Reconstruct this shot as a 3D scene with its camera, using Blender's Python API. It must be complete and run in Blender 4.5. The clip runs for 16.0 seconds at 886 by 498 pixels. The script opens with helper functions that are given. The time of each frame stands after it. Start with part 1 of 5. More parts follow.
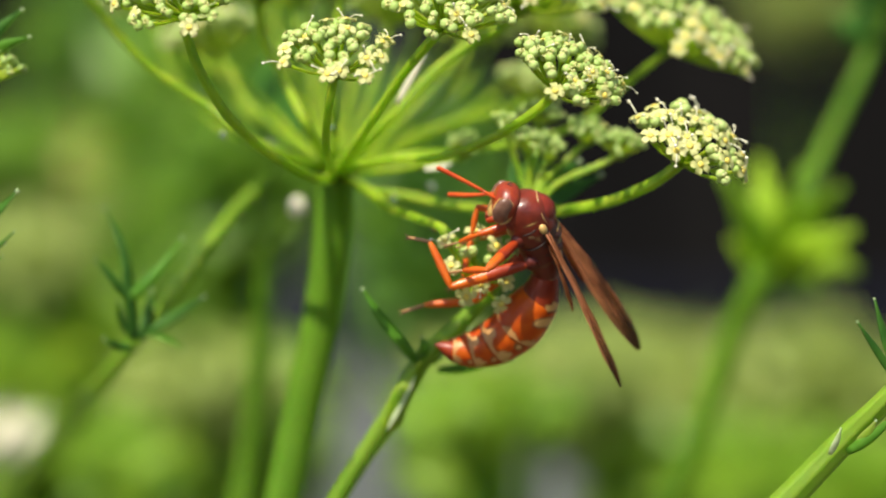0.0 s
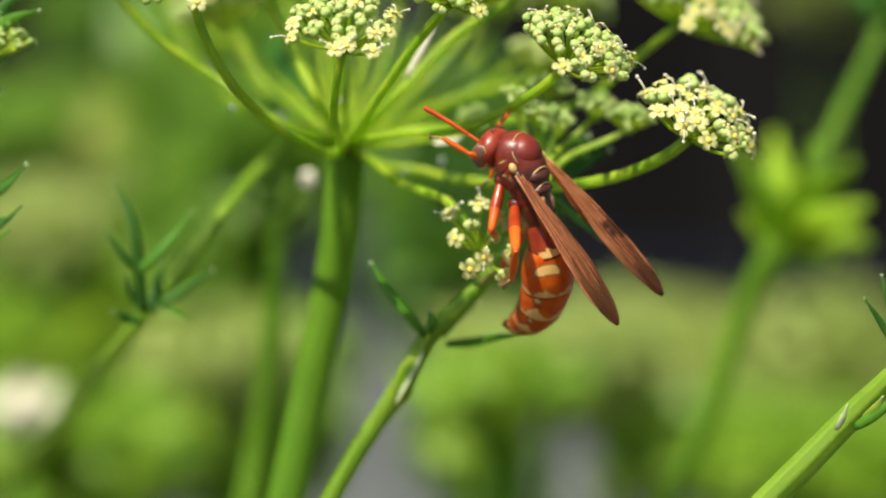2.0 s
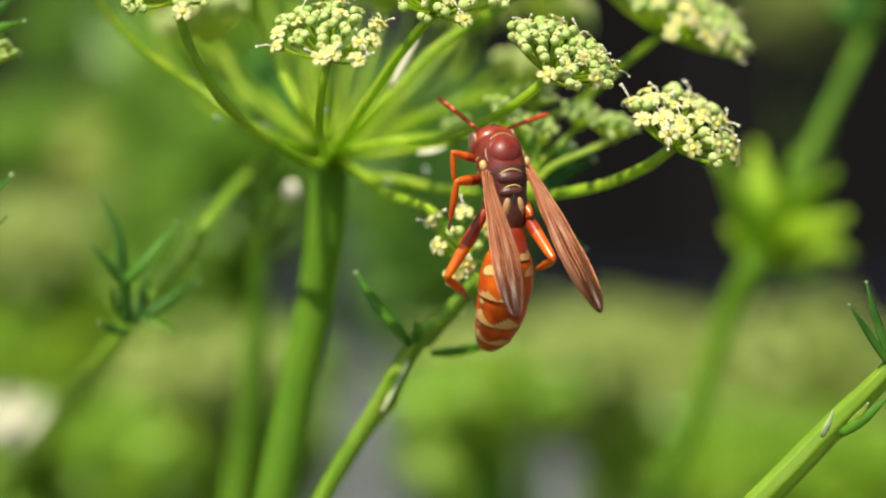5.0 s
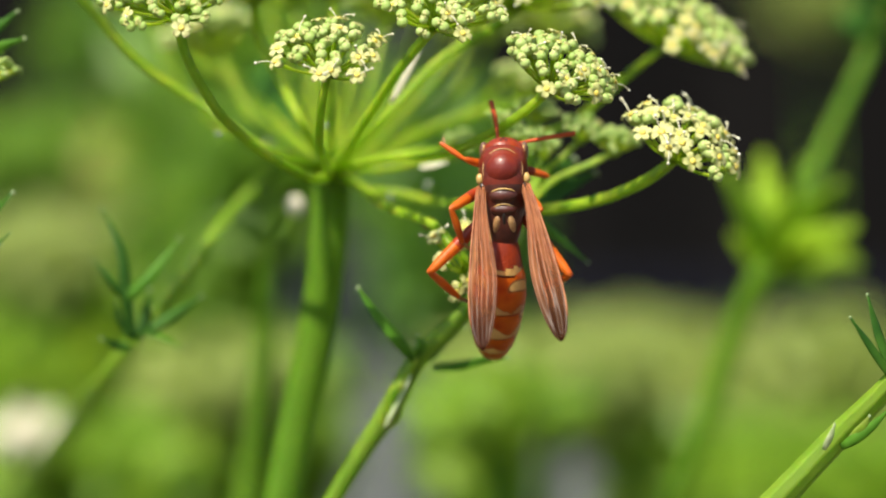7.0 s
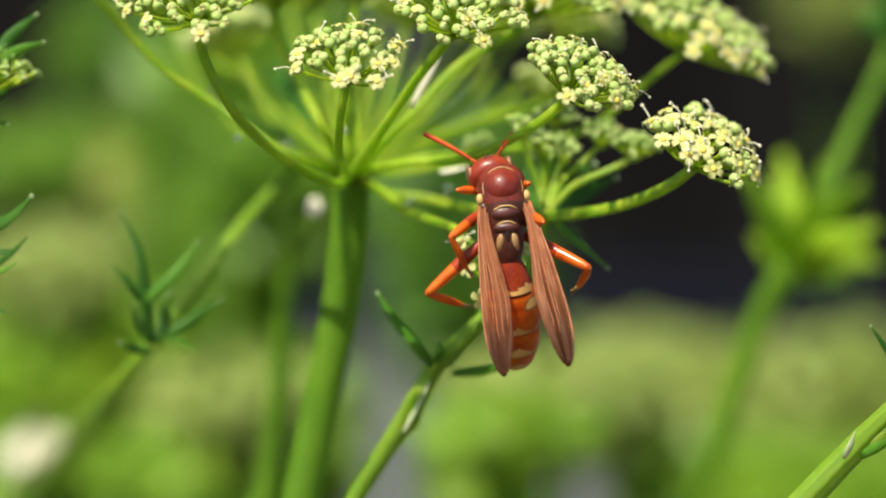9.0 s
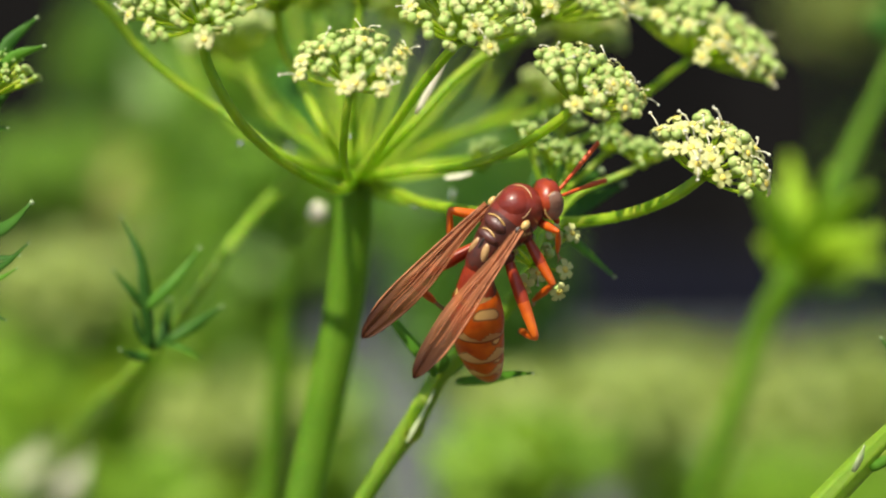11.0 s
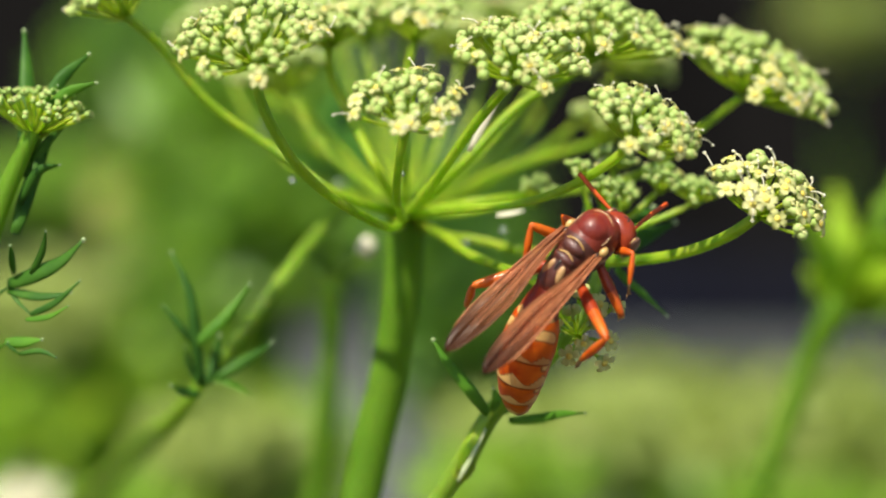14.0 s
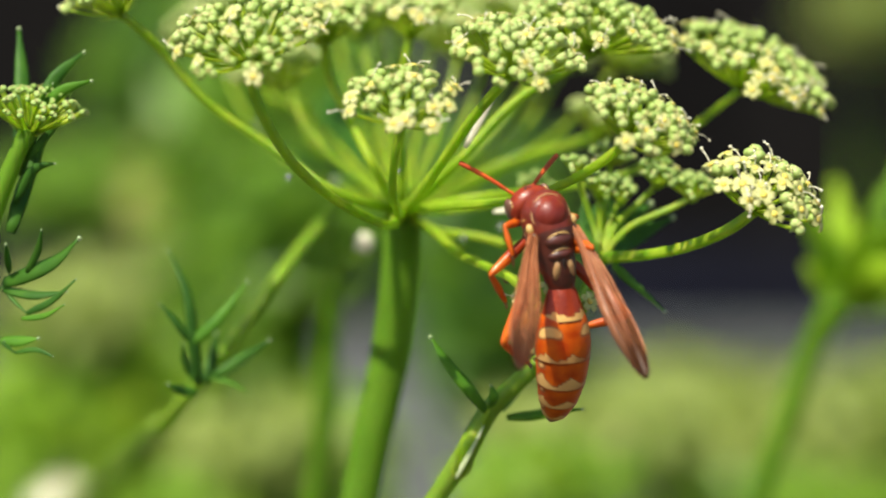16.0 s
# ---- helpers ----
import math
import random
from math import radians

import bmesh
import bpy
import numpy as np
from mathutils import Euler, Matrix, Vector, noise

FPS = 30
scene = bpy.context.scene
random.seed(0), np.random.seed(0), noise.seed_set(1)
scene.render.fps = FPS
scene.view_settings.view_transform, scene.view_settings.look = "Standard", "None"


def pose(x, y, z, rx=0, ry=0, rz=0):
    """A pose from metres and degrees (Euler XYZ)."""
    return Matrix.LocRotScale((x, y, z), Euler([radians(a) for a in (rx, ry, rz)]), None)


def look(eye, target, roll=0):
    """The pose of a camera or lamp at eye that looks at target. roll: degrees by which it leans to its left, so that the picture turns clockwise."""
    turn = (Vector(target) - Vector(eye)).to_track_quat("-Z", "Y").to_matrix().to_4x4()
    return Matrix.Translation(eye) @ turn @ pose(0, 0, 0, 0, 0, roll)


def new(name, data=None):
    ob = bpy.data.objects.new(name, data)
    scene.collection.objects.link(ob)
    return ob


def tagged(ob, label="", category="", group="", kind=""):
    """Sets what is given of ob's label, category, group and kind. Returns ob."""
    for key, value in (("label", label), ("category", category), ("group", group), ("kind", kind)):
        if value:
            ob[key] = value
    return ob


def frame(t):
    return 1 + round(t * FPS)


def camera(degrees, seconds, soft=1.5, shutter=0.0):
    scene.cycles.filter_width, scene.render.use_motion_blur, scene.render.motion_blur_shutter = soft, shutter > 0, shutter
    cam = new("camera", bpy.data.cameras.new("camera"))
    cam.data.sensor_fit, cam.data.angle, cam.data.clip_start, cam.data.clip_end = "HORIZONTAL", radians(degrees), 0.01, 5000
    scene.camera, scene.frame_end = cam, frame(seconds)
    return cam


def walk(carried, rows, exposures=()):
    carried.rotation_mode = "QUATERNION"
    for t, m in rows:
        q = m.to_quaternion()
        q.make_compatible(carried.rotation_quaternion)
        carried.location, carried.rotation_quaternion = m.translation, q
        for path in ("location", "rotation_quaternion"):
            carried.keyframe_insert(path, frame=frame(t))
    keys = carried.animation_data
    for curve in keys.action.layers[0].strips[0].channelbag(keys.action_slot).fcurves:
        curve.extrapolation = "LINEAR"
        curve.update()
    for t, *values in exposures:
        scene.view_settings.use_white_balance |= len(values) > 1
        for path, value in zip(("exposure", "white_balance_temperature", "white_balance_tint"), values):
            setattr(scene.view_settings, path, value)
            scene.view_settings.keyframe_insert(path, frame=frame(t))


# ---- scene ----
MM = 0.001
cam = camera(11, 16.0, soft=2.0)
cam.data.dof.use_dof = True
cam.data.dof.focus_distance = 0.4330
cam.data.dof.aperture_fstop = 13.0
cam.data.dof.aperture_blades = 0
PATH = [
    (0, pose(0.00003, -0.44661, 0.00002, 90.000, 0.000, -0.000)),
    (0.5, pose(0.00337, -0.44653, 0.00180, 89.741, -0.131, 0.670)),
    (1, pose(0.00169, -0.44769, -0.00093, 89.564, -0.010, 0.284)),
    (1.5, pose(0.00146, -0.44790, 0.00003, 89.615, -0.057, 0.220)),
    (2, pose(0.00265, -0.44701, 0.00094, 89.563, -0.194, 0.439)),
    (2.5, pose(0.00334, -0.44654, 0.00088, 89.586, -0.314, 0.571)),
    (3, pose(0.00296, -0.44726, 0.00110, 89.532, -0.145, 0.362)),
    (3.5, pose(0.00513, -0.44726, 0.00118, 89.528, -0.110, 0.472)),
    (4, pose(0.00300, -0.44654, 0.00300, 89.412, -0.256, 0.516)),
    (4.5, pose(0.00305, -0.44709, -0.00061, 89.678, 0.104, 0.290)),
    (5, pose(0.00056, -0.44771, -0.00101, 89.926, 0.001, 0.059)),
    (5.2, pose(0.00047, -0.44777, -0.00118, 90.092, 0.016, 0.069)),
    (7.3, pose(0.00368, -0.44781, 0.00004, 89.933, 0.384, 0.522)),
    (7.5, pose(0.00181, -0.44680, -0.00014, 89.920, 0.347, 0.217)),
    (8, pose(0.00236, -0.44662, 0.00325, 89.756, -0.008, 0.459)),
    (8.5, pose(0.00372, -0.44653, 0.00584, 89.619, 0.209, 0.607)),
    (9, pose(0.00469, -0.44647, 0.00736, 89.584, 0.150, 0.737)),
    (9.2, pose(0.00361, -0.44664, 0.00639, 89.698, 0.207, 0.618)),
    (11.3, pose(0.00010, -0.44073, 0.01419, 89.237, -0.148, 0.589)),
    (11.5, pose(-0.00181, -0.44086, 0.00976, 89.474, -0.144, 0.386)),
    (12, pose(-0.01280, -0.44141, 0.00240, 90.344, 0.105, -0.445)),
    (12.5, pose(-0.00971, -0.44170, -0.00083, 90.374, -0.110, -0.130)),
    (13, pose(-0.00526, -0.44161, -0.00270, 90.478, -0.439, -0.136)),
    (13.5, pose(-0.00132, -0.44135, 0.00477, 89.920, 0.350, 0.134)),
    (14, pose(0.00617, -0.43984, 0.01834, 89.162, -0.272, 0.836)),
    (14.5, pose(0.00424, -0.43910, 0.01134, 89.527, 0.189, 0.662)),
    (15, pose(-0.00064, -0.43908, 0.01450, 89.357, -0.100, 0.680)),
    (15.5, pose(0.00055, -0.43890, 0.01466, 89.324, 0.059, 0.724)),
    (16, pose(0.00204, -0.43864, 0.01973, 89.014, 0.003, 0.930)),
]
walk(cam, PATH)

# ---- light ----
SUN_ELEVATION, SUN_AZIMUTH = 53.0, 243.0  # degrees; azimuth is measured from +x, anticlockwise
world = bpy.data.worlds.new("sky")
scene.world = world
world.use_nodes = True
sky = world.node_tree.nodes.new("ShaderNodeTexSky")
sky.sky_type, sky.sun_disc = "NISHITA", False
sky.sun_elevation, sky.sun_rotation = radians(SUN_ELEVATION), radians(90 - SUN_AZIMUTH)
world.node_tree.links.new(sky.outputs[0], world.node_tree.nodes["Background"].inputs["Color"])
world.node_tree.nodes["Background"].inputs["Strength"].default_value = 0.10
sun = new("sun", bpy.data.lights.new("sun", "SUN"))
sun.data.energy, sun.data.angle, sun.data.color = 5.0, radians(0.53), (1.0, 0.93, 0.79)
toward = Vector((math.cos(radians(SUN_ELEVATION)) * math.cos(radians(SUN_AZIMUTH)),
                 math.cos(radians(SUN_ELEVATION)) * math.sin(radians(SUN_AZIMUTH)), math.sin(radians(SUN_ELEVATION))))
sun.matrix_world = look(toward * 3, (0, 0, 0))
scene.view_settings.exposure = 0.69


# ---- materials ----
def material(name, dark, light, rough=0.5, scale=900.0, translucent=0.0, glow=None, bump=0.0, per="noise", coat=0.0,
             mottle=None, stripe=None, fine=0.0, spec=0.5, soft=0.0):
    """A surface whose colour wanders between dark and light. scale: of its grain, in waves a metre."""
    m = bpy.data.materials.new(name)
    m.use_nodes = True
    n, l = m.node_tree.nodes, m.node_tree.links
    bsdf = n["Principled BSDF"]
    bsdf.inputs["Roughness"].default_value = rough
    bsdf.inputs["Specular IOR Level"].default_value = spec
    bsdf.inputs["Coat Weight"].default_value = coat
    bsdf.inputs["Coat Roughness"].default_value = 0.12
    if soft:  # light wanders below the skin of a juicy stem
        bsdf.inputs["Subsurface Weight"].default_value = soft
        bsdf.inputs["Subsurface Scale"].default_value = 0.0022
        bsdf.inputs["Subsurface Radius"].default_value = (0.7, 1.0, 0.35)
    where = n.new("ShaderNodeTexCoord")
    grain = n.new("ShaderNodeTexNoise")
    grain.inputs["Scale"].default_value, grain.inputs["Detail"].default_value = scale, 4
    l.new(where.outputs["Object"], grain.inputs["Vector"])
    mixed = n.new("ShaderNodeMix")
    mixed.data_type = "RGBA"
    mixed.inputs[6].default_value, mixed.inputs[7].default_value = (*dark, 1), (*light, 1)
    spread = n.new("ShaderNodeMapRange")
    spread.inputs["From Min"].default_value, spread.inputs["From Max"].default_value = 0.35, 0.65
    l.new(grain.outputs["Fac"], spread.inputs["Value"])
    factor = spread.outputs["Result"]
    if per != "noise":
        if per == "object":
            source = n.new("ShaderNodeObjectInfo").outputs["Random"]
        else:
            source = n.new("ShaderNodeNewGeometry").outputs["Random Per Island"]
        half = n.new("ShaderNodeMath")
        half.operation = "MULTIPLY_ADD"
        half.inputs[1].default_value = 0.35
        l.new(factor, half.inputs[0])
        scaled = n.new("ShaderNodeMath")
        scaled.operation = "MULTIPLY"
        scaled.inputs[1].default_value = 0.65
        l.new(source, scaled.inputs[0])
        l.new(scaled.outputs[0], half.inputs[2])
        factor = half.outputs[0]
    l.new(factor, mixed.inputs[0])
    colour = mixed.outputs[2]
    if stripe:  # pigment bands, laid down in the mesh as the attribute "band"
        band = n.new("ShaderNodeAttribute")
        band.attribute_name = "band"
        wobble = n.new("ShaderNodeMath")
        wobble.operation = "MULTIPLY_ADD"
        wobble.inputs[1].default_value = 0.46
        drift = n.new("ShaderNodeTexNoise")
        drift.inputs["Scale"].default_value, drift.inputs["Detail"].default_value = 700, 5
        l.new(where.outputs["Object"], drift.inputs["Vector"])
        l.new(drift.outputs["Fac"], wobble.inputs[0])
        l.new(band.outputs["Fac"], wobble.inputs[2])
        edge = n.new("ShaderNodeMapRange")
        edge.interpolation_type = "SMOOTHSTEP"
        edge.inputs["From Min"].default_value, edge.inputs["From Max"].default_value = 0.56, 1.0
        l.new(wobble.outputs[0], edge.inputs["Value"])
        banded = n.new("ShaderNodeMix")
        banded.data_type = "RGBA"
        banded.inputs[7].default_value = (*stripe, 1)
        l.new(edge.outputs["Result"], banded.inputs[0])
        l.new(colour, banded.inputs[6])
        colour = banded.outputs[2]
        rim = n.new("ShaderNodeMath")  # a dark line where a band ends
        rim.operation = "PINGPONG"
        rim.inputs[1].default_value = 0.5
        l.new(edge.outputs["Result"], rim.inputs[0])
        strong = n.new("ShaderNodeMath")
        strong.operation, strong.use_clamp = "MULTIPLY", True
        strong.inputs[1].default_value = 1.7
        l.new(rim.outputs[0], strong.inputs[0])
        lined = n.new("ShaderNodeMix")
        lined.data_type = "RGBA"
        lined.inputs[7].default_value = (0.075, 0.012, 0.004, 1)
        l.new(strong.outputs[0], lined.inputs[0])
        l.new(colour, lined.inputs[6])
        colour = lined.outputs[2]
    if mottle:  # larger patches
        patch = n.new("ShaderNodeTexNoise")
        patch.inputs["Scale"].default_value = scale * 0.22
        l.new(where.outputs["Object"], patch.inputs["Vector"])
        cut = n.new("ShaderNodeMapRange")
        cut.inputs["From Min"].default_value, cut.inputs["From Max"].default_value = 0.5, 0.72
        cut.inputs["To Max"].default_value = 0.7
        l.new(patch.outputs["Fac"], cut.inputs["Value"])
        stained = n.new("ShaderNodeMix")
        stained.data_type = "RGBA"
        stained.inputs[7].default_value = (*mottle, 1)
        l.new(cut.outputs["Result"], stained.inputs[0])
        l.new(colour, stained.inputs[6])
        colour = stained.outputs[2]
    l.new(colour, bsdf.inputs["Base Color"])
    if bump:
        relief = n.new("ShaderNodeBump")
        relief.inputs["Strength"].default_value, relief.inputs["Distance"].default_value = bump, 0.0003
        hi = n.new("ShaderNodeTexNoise")
        hi.inputs["Scale"].default_value, hi.inputs["Detail"].default_value = fine or scale * 4, 3
        l.new(where.outputs["Object"], hi.inputs["Vector"])
        l.new(hi.outputs["Fac"], relief.inputs["Height"])
        l.new(relief.outputs["Normal"], bsdf.inputs["Normal"])
    if translucent:
        through_it = n.new("ShaderNodeBsdfTranslucent")
        if glow:
            through_it.inputs["Color"].default_value = (*glow, 1)
        else:
            l.new(colour, through_it.inputs["Color"])
        both = n.new("ShaderNodeMixShader")
        both.inputs[0].default_value = translucent
        l.new(bsdf.outputs[0], both.inputs[1])
        l.new(through_it.outputs[0], both.inputs[2])
        l.new(both.outputs[0], n["Material Output"].inputs["Surface"])
    return m


SHOOT = material("pale grooved green stem", (0.16, 0.29, 0.018), (0.25, 0.38, 0.035), 0.5, 120, 0.34, (0.36, 0.52, 0.03), 0.2, fine=1500, spec=0.35, soft=0.75)
STEM = material("grooved green stem", (0.10, 0.225, 0.010), (0.155, 0.30, 0.018), 0.55, 90, 0.34, (0.30, 0.47, 0.025), 0.2, fine=1500, spec=0.22, soft=0.75)
RAY = material("pale green ray", (0.20, 0.35, 0.010), (0.38, 0.50, 0.030), 0.45, 420, 0.40, (0.50, 0.68, 0.04), 0.35, fine=1800, spec=0.45, soft=0.75)
BUD = material("pale green flower bud", (0.34, 0.50, 0.10), (0.55, 0.66, 0.24), 0.5, 1500, 0.3, (0.60, 0.70, 0.15), 0.4, per="object", fine=2600)
GREEN_BUD = material("young green flower bud", (0.26, 0.44, 0.07), (0.48, 0.62, 0.20), 0.5, 1500, 0.32, (0.50, 0.66, 0.14), 0.5, per="object", fine=2600)
PALE = material("cream yellow floret", (0.50, 0.51, 0.16), (0.67, 0.66, 0.30), 0.55, 1500, 0.32, (0.76, 0.72, 0.27), 0.3, per="object")
YOLK = material("yellow floret centre", (0.62, 0.48, 0.06), (0.75, 0.62, 0.12), 0.45, 2500, bump=0.4)
ANTHER = material("white anther", (0.72, 0.68, 0.46), (0.85, 0.82, 0.66), 0.6, 3000, 0.2)
FRESH_LEAF = material("mid green leaflet", (0.06, 0.185, 0.012), (0.12, 0.29, 0.022), 0.5, 300, 0.36, (0.26, 0.50, 0.02), 0.25, spec=0.25)
LEAF = material("dark green leaflet", (0.026, 0.095, 0.010), (0.062, 0.17, 0.016), 0.5, 300, 0.30, (0.15, 0.34, 0.015), 0.25, mottle=(0.035, 0.11, 0.015), spec=0.22)
TIP = material("pale leaf tip", (0.30, 0.42, 0.18), (0.45, 0.55, 0.28), 0.35, 2000, 0.3)
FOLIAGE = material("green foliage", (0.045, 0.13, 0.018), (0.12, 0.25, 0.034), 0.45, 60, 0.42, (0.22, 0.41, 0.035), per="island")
# paler copy of the foliage, with sunlight painted into its colour
BRIGHT_FOLIAGE = material("green foliage painted as sunlit", (0.15, 0.31, 0.022), (0.28, 0.44, 0.042), 0.45, 60, 0.45, (0.42, 0.60, 0.04), per="island")
FLORETS = material("yellow green florets", (0.23, 0.32, 0.06), (0.38, 0.44, 0.12), 0.55, 80, 0.3, (0.44, 0.52, 0.10), per="island")
YOUNG = material("young lime leaf", (0.125, 0.27, 0.022), (0.22, 0.39, 0.045), 0.45, 60, 0.45, (0.32, 0.52, 0.05), per="island", bump=0.2)
LIME = material("bright lime leaf", (0.25, 0.45, 0.014), (0.40, 0.58, 0.028), 0.45, 60, 0.45, (0.46, 0.66, 0.03), per="object", bump=0.2)
CREAM = material("cream florets", (0.46, 0.45, 0.13), (0.66, 0.64, 0.24), 0.55, 80, 0.3, per="island")
PAPER = material("whitish sheath and highlight", (0.34, 0.45, 0.18), (0.60, 0.66, 0.40), 0.5, 900, 0.3, (0.7, 0.75, 0.4), 0.3)
WITHERED = material("withered brown bract", (0.09, 0.045, 0.018), (0.20, 0.10, 0.04), 0.6, 1500, bump=0.3)
SOIL = material("dark garden soil", (0.035, 0.028, 0.020), (0.085, 0.068, 0.048), 0.9, 6, bump=0.5, mottle=(0.05, 0.07, 0.02))
# boards near black: the deep shade behind the bed is put into their colour
DARK_WOOD = material("fence board with shade in its colour", (0.0045, 0.0042, 0.0042), (0.0095, 0.0089, 0.0086), 0.95, 14, per="object", bump=0.4, spec=0.02)
NAVY = material("dark navy rail colour", (0.004, 0.005, 0.012), (0.008, 0.009, 0.020), 0.8, 14, bump=0.3, spec=0.1)
GREY_WOOD = material("weathered grey fence board", (0.026, 0.032, 0.027), (0.056, 0.063, 0.053), 0.85, 14, per="object", bump=0.4, spec=0.1)
STONE = material("grey concrete", (0.085, 0.095, 0.09), (0.15, 0.16, 0.15), 0.85, 22, bump=0.5, mottle=(0.07, 0.08, 0.065))
CUTICLE = material("dark red cuticle", (0.085, 0.010, 0.005), (0.19, 0.024, 0.009), 0.36, 500, coat=0.12, bump=0.14, stripe=(0.52, 0.30, 0.10), mottle=(0.05, 0.007, 0.004), fine=4000, spec=0.4)
DOME = material("maroon glossy cuticle", (0.125, 0.012, 0.006), (0.19, 0.021, 0.008), 0.40, 600, coat=0.14, bump=0.2, mottle=(0.085, 0.008, 0.005), fine=7000, spec=0.35)
HEAD = material("brick red head cuticle", (0.17, 0.017, 0.006), (0.29, 0.038, 0.010), 0.34, 600, coat=0.12, bump=0.14, stripe=(0.50, 0.31, 0.10), fine=6000, spec=0.4)
GASTER = material("orange red banded cuticle", (0.44, 0.045, 0.002), (0.76, 0.160, 0.006), 0.34, 420, 0.2, (0.98, 0.24, 0.008), 0.16, coat=0.05, stripe=(0.78, 0.48, 0.16), mottle=(0.22, 0.018, 0.003), fine=4500, spec=0.3)
GASTER_ROOT = material("deep red banded cuticle", (0.15, 0.013, 0.003), (0.30, 0.034, 0.004), 0.40, 420, bump=0.25, coat=0.05, stripe=(0.70, 0.42, 0.13), mottle=(0.09, 0.01, 0.004), fine=4000, spec=0.35)
ORANGE = material("orange leg cuticle", (0.50, 0.075, 0.005), (0.72, 0.17, 0.010), 0.32, 500, 0.25, (0.98, 0.32, 0.01), 0.1, coat=0.15, mottle=(0.40, 0.055, 0.005))
RED_LEG = material("red leg cuticle", (0.24, 0.024, 0.005), (0.40, 0.050, 0.008), 0.36, 500, 0.12, (0.8, 0.18, 0.01), 0.1, coat=0.12, spec=0.4)
YELLOW = material("tan yellow cuticle", (0.42, 0.25, 0.07), (0.58, 0.38, 0.13), 0.38, 700, coat=0.15, bump=0.05)
DULL = material("dull tan cuticle", (0.26, 0.13, 0.05), (0.42, 0.25, 0.10), 0.45, 700, coat=0.1, bump=0.15)
EYE = material("brown compound eye", (0.11, 0.048, 0.030), (0.20, 0.10, 0.065), 0.32, 900, coat=0.12, bump=0.15, fine=14000)
FEELER = material("orange red antenna", (0.50, 0.055, 0.010), (0.66, 0.12, 0.015), 0.42, 900, 0.2, (0.9, 0.2, 0.02), 0.1)
VEIN = material("amber brown wing vein", (0.24, 0.075, 0.028), (0.40, 0.15, 0.06), 0.5, 900, spec=0.35)
SEPIA = material("dark brown cuticle", (0.040, 0.010, 0.006), (0.080, 0.017, 0.009), 0.42, 900, bump=0.2, coat=0.08, fine=5000)
WATER = material("water", (0.8, 0.85, 0.85), (0.9, 0.95, 0.95), 0.03, 900)
WATER.node_tree.nodes["Principled BSDF"].inputs["Transmission Weight"].default_value = 0.9
WATER.node_tree.nodes["Principled BSDF"].inputs["IOR"].default_value = 1.33
JET = material("black cuticle seam", (0.012, 0.008, 0.007), (0.03, 0.02, 0.015), 0.4, 900)


